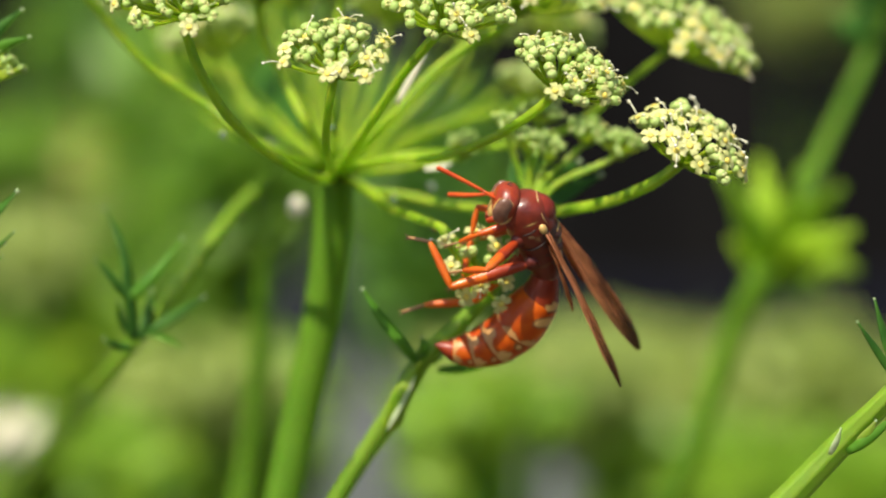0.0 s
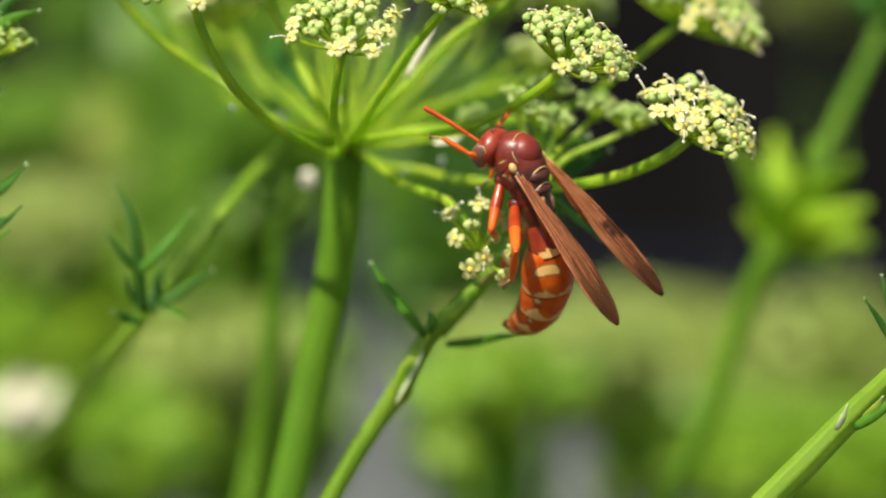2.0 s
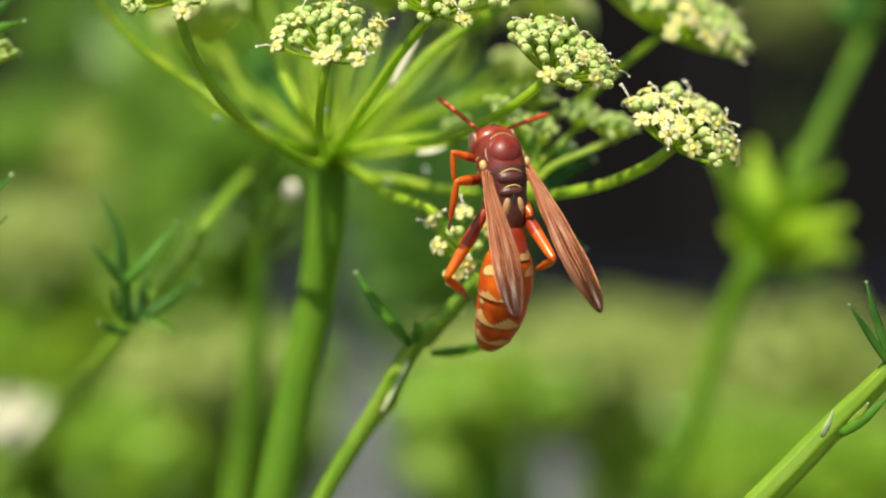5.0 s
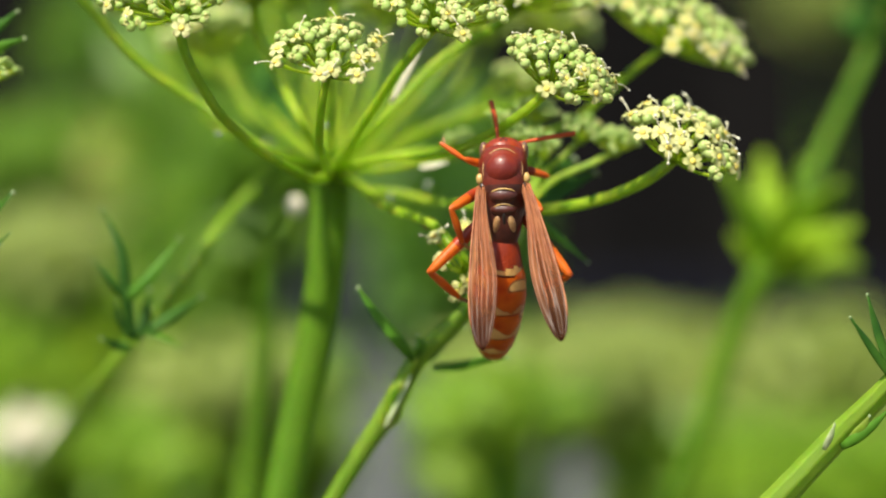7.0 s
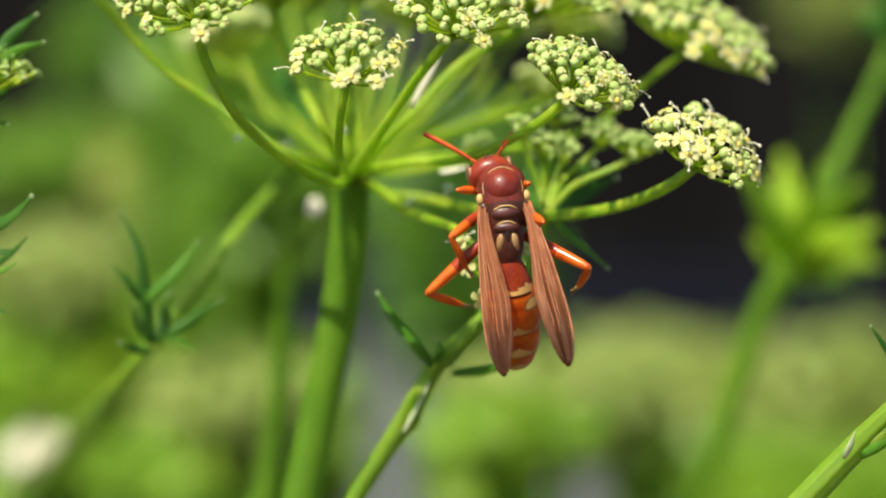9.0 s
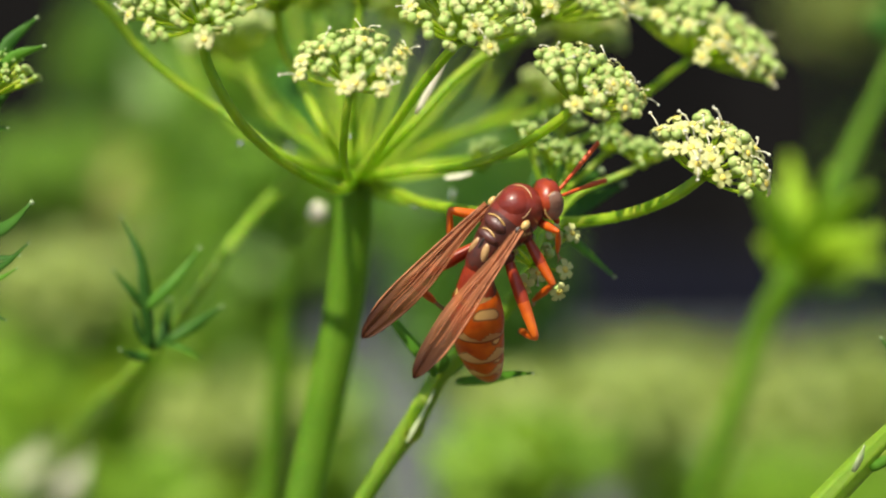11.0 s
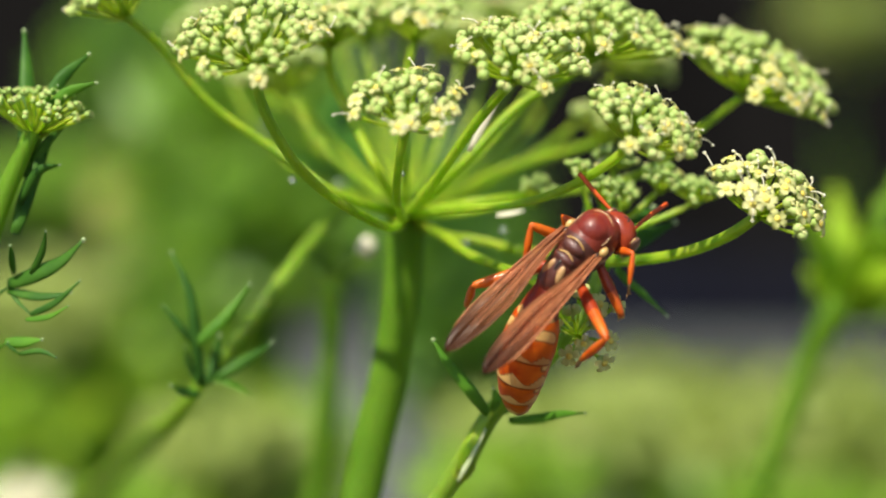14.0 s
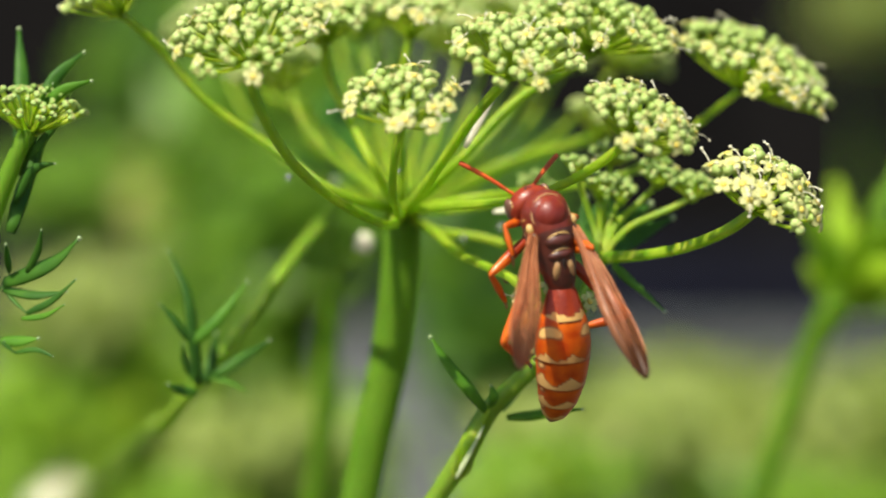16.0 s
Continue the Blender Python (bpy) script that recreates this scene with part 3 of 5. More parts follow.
# rays of the far side, with their smaller heads
BACK = [
    ([(-12.5, 29, 9.1), (-15.5, 36, 12), (-20.5, 43, 17.1), (-25.2, 48, 21.6)], 4.6),
    ([(-12.9, 27, 9.1), (-16.5, 31, 11.9), (-20.2, 34, 15.2), (-23.4, 37, 20.7)], 4.4),
    ([(-11.8, 31, 10.3), (-13.8, 39, 17.2), (-15.8, 44, 26.1)], 5),
    ([(-11.6, 33, 10.8), (-12.8, 43, 18.9), (-14.2, 48, 27.3)], 5.2),
    ([(-10.6, 33, 10.8), (-9.5, 42, 17.8), (-8.4, 47, 26.4)], 5),
    ([(-9.9, 31, 10.3), (-7.7, 38, 16), (-5.7, 43, 24)], 4.8),
    ([(-9.5, 32, 9.4), (-5.6, 41, 15.7), (-3.3, 46, 22), (-2.2, 48, 26.2)], 5),
    ([(-9, 31, 9.1), (-2.7, 39, 15.5), (1.4, 44, 20.7), (4.1, 47, 26.1)], 5.2),
    ([(-8.6, 33, 8.4), (-0.3, 44, 12.7), (5.7, 52, 16.9), (11.1, 55, 23.2)], 5.6),
    ([(-9.2, 34, 8.6), (-3.3, 48, 13.6), (0.8, 57, 18.3), (3.3, 60, 23.2)], 5),
    ([(-13.4, 32, 8.5), (-18.1, 42, 10.6), (-24.4, 51, 13.5), (-29.6, 57, 19.6), (-32.3, 60, 26.4)], 4.8),
    ([(-12, 36, 9.9), (-15, 49, 15.4), (-18, 58, 22.6), (-19.4, 60, 28.8)], 5),
]
for k, (line, radius) in enumerate(BACK):
    HEADS.append((line, ((line[-1][0] + 11) * 0.02, 0.3, 1), radius, 32, 0.3, False))
    if k % 2 == 0:  # a thinner ray beside it
        lean = Vector((1.6 if k % 4 else -1.6, 5.0, 0.6))
        HEADS.append(([Vector(p) + lean * (0.5 + 0.8 * n) for n, p in enumerate(line)], (0.1, 0.3, 1), radius * 0.8, 22, 0.3, False))
for k, (line, axis, radius, count, share, near) in enumerate(HEADS):
    ray(main, line, 0.43 if near else 0.42 if k < 10 else 0.29)
    a = Vector(axis).normalized()
    umbellet(main, Vector(line[-1]) + a * 2.3, axis, radius, count, share, 40 + k, near)
# the low ray that bends down under the insect, its head half eaten
low_ray = ray(main, [(-8.2, 18.0, 6.4), (-5.2, 10.0, 4.1), (-2.4, 4.0, 3.0), (0.4, -1.0, 1.6), (2.2, -2.2, -0.6), (3.5, -2.0, -1.8)], 0.44)
eaten = umbellet(main, (3.5, -5.0, -1.7), (0.10, -0.85, 0.30), 4.2, 11, 0.96, 71, True, 3.4, 1.2)
ray(main, [(-7.7, 22.0, 6.1), (-3.7, 22.0, 5.5), (0.4, 20.0, 4.5), (4.2, 18.0, 4.2)], 0.40)
ray(main, [(-4.8, 24.0, 8.2), (-0.8, 22.0, 9.0), (1.6, 20.0, 9.4)], 0.34)
umbellet(main, (2.3, 19.0, 10.8), (0.3, -0.4, 1), 1.9, 14, 0.05, 66, True, 1.8)
bm = bmesh.new()
ball(bm, (-0.8, 1, 1.8), (0.34, 0.26, 0.18), 10, 7, Matrix.Rotation(0.5, 4, "Y"))
sweep([(-1.3, 2, 2.2), (-0.8, 1, 1.8)], [0.10, 0.14], 6, 2, bm=bm)
bm.transform(Matrix.Translation(-main.location) @ Matrix.Scale(MM, 4))
local_part("withered_bract", mesh_of("withered_bract", bm, WITHERED), low_ray, label="withered brown bract")
# two white bracts among the rays, their glossy highlight painted as plain white
leaf(main, [(-4.5, 4.0, 14.2), (-2.7, 3.6, 17.4), (-1.0, 3.4, 20.6)], 0.34, 0.2, ANTHER, False)
leaf(main, [(-1.8, 12.0, 8.0), (-0.3, 12.0, 8.2), (0.9, 12.0, 8.5)], 0.26, 0.3, ANTHER, False)
# dark leaflets behind the rays
for line in ([(-16.0, 50.0, 10.4), (-18.8, 60.0, 14.6), (-21.5, 66.0, 20.8)], [(-14.9, 52.0, 10.9), (-16.4, 62.0, 16.5), (-16.5, 66.0, 21.4)],
             [(-18.4, 50.0, 10.4), (-21.3, 60.0, 12.2), (-25.4, 70.0, 14.7)], [(-15.6, 56.0, 9.7), (-19.8, 70.0, 17.8), (-18.8, 76.0, 23.5)]):
    leaf(main, line, 1.9, 0.14, LEAF, False)


def drop(plant, place, size):
    """A clear bead of water hanging on a ray."""
    bm = bmesh.new()
    ball(bm, place, (size, size, size * 1.1), 12, 9)
    return part("water_drop", bm, WATER, plant, "clear bead of water")


for place, size in (((-21.8, 9.4, 11.4), 0.32), ((-10.9, 3.4, 12.0), 0.26), ((-18.3, 39.0, 11.0), 0.5), ((-27.4, 59.0, 16.7), 0.6), ((-1.1, 21.3, 6.4), 0.4), ((-4.9, 21.4, 5.2), 0.36), ((6.8, 8.2, 4.6), 0.3)):
    drop(main, place, size)


# ---- the side stalk behind the insect ----
side = thing("parsley_stalk", (-90, 40, GROUND), "green parsley stalk with a joint, leaflets and a young umbel", "plant")
FORK = Vector((8.7, 7.0, 3.6))
part("stem", sweep(to_ground((-12.5, 10.0, -28.5), -90, 40) + [(-12.5, 10.0, -28.5), (-10.2, 9.0, -24.3), (-7.2, 8.0, -19.5), (-5.1, 7.0, -16.4), (-2.0, 6.0, -11.0), (2.4, 5.0, -6.7), (6.4, 4.0, -1.6), FORK],
                   [2.6, 2.0, 1.3, 0.95, 0.9, 0.95, 1.1, 0.95, 0.85, 0.75, 0.7], 14, 6), SHOOT, side, "slender green stalk")
bm = bmesh.new()
ball(bm, (-5.0, 7.0, -16.5), (1.2, 1.15, 1.7), 12, 8, Matrix.Rotation(0.6, 4, "Y"))
sweep([(-5.3, 6.0, -17.0), (-4.6, 5.0, -14.6), (-3.4, 5.0, -12.8), (-2.3, 5.0, -11.0)], [0.4, 0.8, 0.7, 0.3], 8, 4, flat=0.5, bm=bm)
part("joint", bm, RAY, side, "pale swollen joint with a papery sheath")
# whitish strip of sheath; the joint's bright highlight is painted in with it
part("sheath", sweep([(-2.7, 4.2, -12.5), (-3.7, 4.2, -14.6), (-4.7, 4.6, -16.4), (-5.4, 5.0, -17.7)], [0.10, 0.26, 0.36, 0.15], 8, 4, flat=0.5), PAPER, side, "torn whitish sheath at the joint with painted highlight")
leaf(side, [(-2.5, 4.0, -11.0), (-4.3, 2.0, -8.7), (-6.4, 2.0, -6.1), (-7.8, 2.0, -3.9)], 0.74, 0.4, FRESH_LEAF)
leaf(side, [(-2.0, 4.0, -10.7), (-1.7, 3.0, -9.6), (-2.0, 3.0, -8.6)], 0.5, 0.35, FRESH_LEAF)
leaf(side, [(-0.5, 7.0, -11.9), (2.0, 7.0, -11.7), (4.5, 4.0, -11.1), (6.8, 1.0, -10.8)], 0.52, 0.35, FRESH_LEAF)
leaf(side, [(-1.0, 7.0, -11.1), (0.9, 10.0, -8.9), (2.7, 11.0, -7.9)], 0.6)
leaf(side, [(9.8, 5.0, 2.9), (11.2, 7.0, 1.6), (14.8, 7.0, -1.6)], 0.6, 0.35, FRESH_LEAF)
for line, axis, radius, count in [
    ([(12.6, 3.0, 3.9), (17.5, -2.0, 5.1), (20.8, -5.0, 6.7), (22.9, -6.5, 8.3)], (0.45, -0.45, 0.8), 6.0, 34),
]:
    ray(side, line, 0.52, FORK)
    umbellet(side, Vector(line[-1]) + Vector(axis).normalized() * 2.4, axis, radius, count, 0.80, 81, True, large=1.2)
for k, (line, axis, radius, count) in enumerate([
    ([(11.2, 9, 6.4), (16.2, 10, 8.7), (17.6, 10, 9.5)], (0.1, -0.4, 1), 2.6, 18),
    ([(10.1, 9, 6.7), (12.9, 11, 9.4), (14.3, 11, 10.8)], (0.1, -0.4, 1), 2.2, 14),
    ([(9.3, 9, 6.1), (10.1, 10, 8.3), (10.6, 10, 9.1)], (0.1, -0.4, 1), 1.8, 12),
    ([(8.6, 9, 6.1), (8.5, 9, 8.9), (8.5, 9, 9.8)], (0.1, -0.4, 1), 2, 12),
    ([(8.9, 10, 6.6), (9.5, 13, 11), (9.7, 14, 12.7)], (0.1, -0.4, 1), 2.2, 14),
    ([(7.9, 8, 6.7), (6.8, 8, 10), (6.4, 8, 11.5)], (0.1, -0.4, 1), 1.6, 10),
]):
    ray(side, line, 0.30, FORK)
    umbellet(side, Vector(line[-1]) + Vector(axis).normalized() * 1.2, axis, radius, count, 0.05, 90 + k, True, 1.4)
for line, width in (([(8.7, 9.0, 4.0), (10.2, 12.0, 6.6), (13.6, 14.0, 8.7)], 1.3), ([(8.7, 9.0, 4.0), (8.7, 14.0, 7.1), (10.0, 16.0, 10.5)], 1.4),
                    ([(8.8, 8.0, 4.0), (11.8, 12.0, 5.5), (15.8, 14.0, 7.4)], 1.1), ([(8.7, 10.0, 4.0), (7.5, 14.0, 6.6), (7.2, 15.0, 9.4)], 1.2)):
    leaf(side, line, width, 0.16)


# ---- slender stalks beside it ----
def stalk(name, label, points, radii, base, leaves, mat=STEM, sides=10, ridge=0.0):
    plant = thing(name, (*base, GROUND), label, "plant")
    part("stem", sweep(to_ground(points[0], *base) + points, [radii[0] * 1.9, radii[0] * 1.5, radii[0] * 1.1] + radii, sides, 5, ridge, 8), mat, plant)
    for k, (line, width, *mats) in enumerate(leaves):
        leaf(plant, line, width * 0.88, mat=mats[0] if mats else FRESH_LEAF if k % 4 == 2 else LEAF)
    return plant


sprig = stalk("parsley_sprig", "thin parsley side shoot with narrow forked leaflets",
              [(-60.2, 163, -36.6), (-50.8, 123, -27.2), (-39.1, 68, -16.3), (-32.3, 32, -10), (-28.4, 31, -5.2), (-23.9, 33, 1.2), (-21, 42, 5.3), (-18, 52, 8.7), (-15.3, 60, 12.8)],
              [1.6, 1.5, 1.2, 0.85, 0.75, 0.7, 0.62, 0.55, 0.5], (-150, 120),
              [([(-30.9, 16.0, -9.1), (-31.5, 15.0, -4.4), (-32.1, 15.0, 0.1), (-34.0, 16.0, 4.1)], 0.72), ([(-31.7, 15.0, -4.9), (-33.0, 14.0, -3.1), (-34.7, 14.0, -1.1)], 0.5),
               ([(-31.6, 15.0, -5.1), (-29.1, 15.0, -2.8), (-26.2, 16.0, 1.0)], 0.72), ([(-29.6, 17.0, -8.4), (-27.0, 17.0, -6.8), (-24.0, 16.0, -4.8)], 0.72),
               ([(-31.2, 17.0, -9.1), (-32.4, 17.0, -6.8), (-32.7, 17.0, -5.2)], 0.5), ([(-30.5, 19.0, -9.1), (-29.8, 20.0, -6.2), (-29.5, 20.0, -4.2)], 0.7),
               ([(-29.8, 17.0, -8.5), (-27.8, 17.0, -9.1), (-26.1, 17.0, -10.1)], 0.35), ([(-31.2, 16.0, -9.9), (-32.8, 15.0, -9.6), (-33.9, 14.0, -9.0)], 0.6)], mat=SHOOT)
right = stalk("parsley_shoot", "green parsley shoot with a split sheath and leaflets",
              [(29.4, -8.0, -27.4), (33.7, -9.0, -22.9), (38.4, -10.0, -17.9), (42.0, -12.0, -14.1), (46.6, -14.0, -8.4), (49.5, -16.0, -1.5)],
              [1.35, 1.3, 1.2, 1.0, 0.9, 0.8], (-70, -10),
              [([(43.0, -13.0, -12.7), (41.0, -14.0, -9.8), (38.9, -15.0, -6.8)], 0.55), ([(43.1, -13.0, -12.2), (41.7, -13.0, -8.4), (40.7, -13.0, -4.7)], 0.6),
               ([(38.3, -11.0, -19.2), (40.4, -12.0, -17.8), (43.0, -13.0, -15.3)], 0.6, FRESH_LEAF), ([(36.6, -11.6, -19.4), (37.2, -12.2, -18.1), (37.6, -12.4, -16.9)], 0.38, PAPER), ([(39.2, -11.2, -18.4), (40.2, -12.0, -17.4), (40.9, -12.4, -16.2)], 0.55, SHOOT)], mat=SHOOT, sides=32, ridge=0.05)
left = stalk("parsley_shoot", "leafy parsley shoot with a young green flower head",
             [(-53.9, 4.0, -28.1), (-52.9, 3.0, -14.3), (-52.0, 2.0, -0.5), (-49.7, 1.0, 7.8), (-46.2, 0.0, 16.0)], [1.4, 1.3, 1.2, 1.0, 0.8], (-120, -20),
             [([(-48.7, 2.0, 1.2), (-45.7, 0.0, 2.3), (-43.4, -1.0, 3.4), (-41.1, -2.0, 5.6)], 0.95), ([(-48.7, 2.0, 0.6), (-45.2, 0.0, 0.1), (-42.4, -1.0, 0.5)], 0.6),
              ([(-49.0, 2.0, -4.3), (-46.9, 1.0, -4.3), (-45.2, 0.0, -4.0)], 0.7), ([(-48.1, 2.0, 2.3), (-48.2, 0.0, 3.9), (-48.2, -1.0, 5.0)], 0.55),
              ([(-47.5, 1.0, 8.9), (-45.2, 0.0, 12.4), (-43.6, 0.0, 12.7)], 0.5), ([(-46.9, 1.0, 12.2), (-43.7, 2.0, 21.0), (-41.1, 3.0, 23.4)], 0.8),
              ([(-46.9, 1.0, 13.3), (-43.0, 0.0, 19.6), (-40.1, 0.0, 20.6)], 0.7), ([(-47.3, 2.0, 11.6), (-47.4, 6.0, 21.2), (-47.9, 8.0, 25.8)], 0.9),
              ([(-48.0, 1.0, 6.1), (-46.6, 3.0, 11.1), (-44.5, 4.0, 16.1)], 0.9),
              ([(-52.2, 3.0, -2.1), (-50.3, 2.0, -0.2), (-48.6, 2.0, 1.0)], 0.3), ([(-52.4, 3.0, -7.1), (-50.3, 2.0, -5.4), (-48.6, 1.0, -4.3)], 0.3),
              ([(-48.7, 2.0, 0.7), (-47.5, 1.0, -0.6), (-46.2, 0.0, -1.7)], 0.26), ([(-48.8, 1.0, -4.4), (-48.1, 1.0, -5.0), (-47.4, 1.0, -5.5)], 0.24),
              ([(-46.3, 0.0, -1.6), (-44.0, -1.0, -0.5), (-41.4, -2.0, 1.7)], 0.42), ([(-46.8, 0.0, -2.1), (-44.5, -1.0, -1.8), (-42.5, -2.0, -0.7)], 0.36),
              ([(-47.5, 1.0, -5.4), (-45.4, 0.0, -5.1), (-43.7, -1.0, -5.7)], 0.32), ([(-46.3, 0.0, 2.3), (-45.1, -1.0, 4.5), (-44.7, -2.0, 6.4)], 0.42),
              ([(-46.5, 1.0, 13.0), (-44.3, 0.0, 15.4), (-42.3, -1.0, 17.6)], 0.45), ([(-46.7, 1.0, 13.8), (-45.7, 0.0, 17.6), (-43.7, -1.0, 20.3)], 0.4)])
umbellet(left, (-45.6, 0.0, 18.1), (0.2, -0.3, 1), 5.2, 44, 0.02, 131, True)


# ---- blurred plants behind ----
def leaflets(centre, size, count, long, seed, mat):
    """A cloud of small three-lobed leaves as one mesh. All in millimetres."""
    rng = np.random.default_rng(seed)
    p = rng.normal(size=(count, 3))
    p = np.clip(p * 0.50, -1.3, 1.3) * np.array(size) + np.array(centre)
    shape = np.array([(0, 0, 0), (0.35, 0.32, 0.06), (0.15, 0.62, 0.02), (0.0, 1.0, -0.10), (-0.15, 0.62, 0.02), (-0.35, 0.32, 0.06), (0, 0.45, -0.05)])
    quads = [(0, 1, 6), (1, 2, 6), (2, 3, 6), (3, 4, 6), (4, 5, 6), (5, 0, 6)]
    verts, faces = [], []
    for k in range(count):
        z = Vector(rng.normal(size=3) * 0.7 + np.array((0, -0.15, 0.75)))
        m = facing(z, rng.normal(size=3)).to_3x3()
        s = long * rng.uniform(0.6, 1.3)
        start = len(verts)
        verts += [tuple((Vector(p[k]) + m @ Vector(v) * s) * MM) for v in shape]
        faces += [tuple(start + i for i in f) for f in quads]
    data = bpy.data.meshes.new("foliage")
    data.from_pydata(verts, [], faces)
    data.materials.append(mat)
    data.polygons.foreach_set("use_smooth", [True] * len(faces))
    return data


def far_plant(centre, size, count, long, mat, seed, flowers=None, stems=3, thick=1.0):
    """A parsley plant of the bed, out of focus: stalks from the soil, a cloud of leaves or a broad flower head."""
    c = Vector(centre)
    label = "flowering parsley with a broad pale yellow head" if flowers else "leafy green parsley plant in the bed"
    plant = thing("parsley_plant", (c.x, c.y, GROUND), label, "plant", "parsley in the bed")
    rng = random.Random(seed)
    for k in range(stems):
        top = c + Vector((rng.uniform(-.5, .5) * size[0], rng.uniform(-.5, .5) * size[1], rng.uniform(-.3, .3) * size[2]))
        foot = Vector((c.x + rng.uniform(-25, 25), c.y + rng.uniform(-25, 25), GROUND - 12))
        part("stem", sweep([foot, foot.lerp(top, 0.5) + Vector((rng.uniform(-15, 15), 0, 0)), top], [3.2 * thick, 2.6 * thick, 1.2 * thick], 7, 4), STEM, plant)
    data = leaflets((0, 0, c.z - GROUND), size, count, long, seed, mat)
    tagged(local_part("flower_head" if flowers else "foliage", data, plant), kind="stuff")
    return plant


# BRIGHT_FOLIAGE goes to the clumps that should look sunlit
FAR = [
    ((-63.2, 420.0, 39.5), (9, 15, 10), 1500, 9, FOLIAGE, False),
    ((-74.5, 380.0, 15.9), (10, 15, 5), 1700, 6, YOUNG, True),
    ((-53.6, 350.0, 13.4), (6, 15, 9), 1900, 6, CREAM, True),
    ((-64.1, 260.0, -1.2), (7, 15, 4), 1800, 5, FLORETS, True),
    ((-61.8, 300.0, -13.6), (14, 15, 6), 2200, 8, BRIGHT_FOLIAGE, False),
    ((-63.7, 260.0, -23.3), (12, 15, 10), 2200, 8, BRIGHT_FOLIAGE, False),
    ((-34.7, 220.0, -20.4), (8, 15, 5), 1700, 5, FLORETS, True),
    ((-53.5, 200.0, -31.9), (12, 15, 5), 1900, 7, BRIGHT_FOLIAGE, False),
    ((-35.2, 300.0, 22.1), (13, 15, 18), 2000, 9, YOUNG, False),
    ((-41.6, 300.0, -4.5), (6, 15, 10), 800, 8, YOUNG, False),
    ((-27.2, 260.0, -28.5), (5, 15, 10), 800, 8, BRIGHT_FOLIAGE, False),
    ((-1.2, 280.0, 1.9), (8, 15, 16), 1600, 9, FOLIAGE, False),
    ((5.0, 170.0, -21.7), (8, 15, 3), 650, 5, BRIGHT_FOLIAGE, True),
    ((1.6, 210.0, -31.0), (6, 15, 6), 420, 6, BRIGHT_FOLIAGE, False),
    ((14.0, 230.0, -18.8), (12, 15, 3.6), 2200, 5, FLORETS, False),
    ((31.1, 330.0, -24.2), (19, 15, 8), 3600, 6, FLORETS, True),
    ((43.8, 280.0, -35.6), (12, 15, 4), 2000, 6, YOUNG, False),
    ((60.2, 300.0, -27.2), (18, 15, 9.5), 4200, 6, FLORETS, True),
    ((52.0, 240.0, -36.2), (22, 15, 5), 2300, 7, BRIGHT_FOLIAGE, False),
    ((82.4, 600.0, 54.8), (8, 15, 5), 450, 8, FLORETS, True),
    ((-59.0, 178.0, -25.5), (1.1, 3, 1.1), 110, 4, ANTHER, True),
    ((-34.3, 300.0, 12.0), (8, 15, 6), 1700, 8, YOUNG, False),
]
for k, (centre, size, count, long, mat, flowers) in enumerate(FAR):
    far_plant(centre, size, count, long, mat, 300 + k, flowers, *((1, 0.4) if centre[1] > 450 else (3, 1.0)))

# the thick jointed stalk with a bright leaf tuft, well behind the insect
tuft = stalk("parsley_plant", "tall parsley stalk with a bright leafy joint", [(24.7, 102, -35), (27.7, 100, -28.1), (31.5, 98, -18), (35.1, 96, -7.9), (37.8, 94, -3.2), (40.6, 94, 2), (44.5, 96, 10.8), (50, 98, 22.1), (52.9, 100, 28.4)],
             [1.4, 1.4, 1.4, 1.5, 2.0, 1.3, 0.9, 0.8, 0.8], (40, 110), [])
for line, width in [([(38.7, 98, -2.5), (36.7, 94, 2), (32.3, 88, 9.3)], 2.2), ([(39, 100, -2.5), (38.9, 100, 2.7), (38, 104, 11)], 2.4),
                    ([(39.1, 96, -2.2), (41.5, 92, 2), (46.4, 88, 7.4)], 2.4), ([(39.6, 102, -1.9), (45.3, 106, -0.9), (50.1, 108, -2.5)], 2.0),
                    ([(38.3, 90, -1.8), (39.3, 84, 2.6), (41, 78, 9.7)], 2.4), ([(38.9, 98, -3.2), (41.3, 90, -0.5), (47.8, 86, 2.3)], 2.2),
                    ([(38.6, 98, -2.8), (35.6, 94, -0.6), (33.6, 92, 1.1)], 1.8), ([(38.8, 96, -2.5), (38.9, 88, 0.7), (38.5, 86, 4)], 3.0),
                    ([(39, 102, -3.3), (38, 104, 0.7), (35.2, 108, 6.6)], 2.2), ([(39.4, 102, -3.6), (43.3, 108, -3.3), (46.4, 112, -4.3)], 1.8)]:
    leaf(tuft, line, width * 1.15, 0.12, LIME, False)
for line, width in [([(52.2, 100, 27), (49.8, 96, 28.8), (47.6, 94, 31.3)], 2.4), ([(52.5, 100, 27.6), (49.6, 102, 26.7), (46.8, 104, 27.5)], 2.2),
                    ([(52.5, 100, 27), (51, 102, 24.3), (48.8, 104, 23.5)], 2.0), ([(52.9, 100, 28.4), (54.1, 98, 30.8), (54.5, 96, 33.4)], 2.6)]:
    leaf(tuft, line, width, 0.2, LEAF, False)
back = stalk("parsley_plant", "slender green parsley stalk behind the main stem", [(-24.3, 86, -33.9), (-23, 86, -27.3), (-21.3, 83, -15.5), (-20.5, 80, -5.1), (-20.1, 78, 0.7)], [1.4, 1.35, 1.3, 1.1, 0.8], (-75, 80), [])
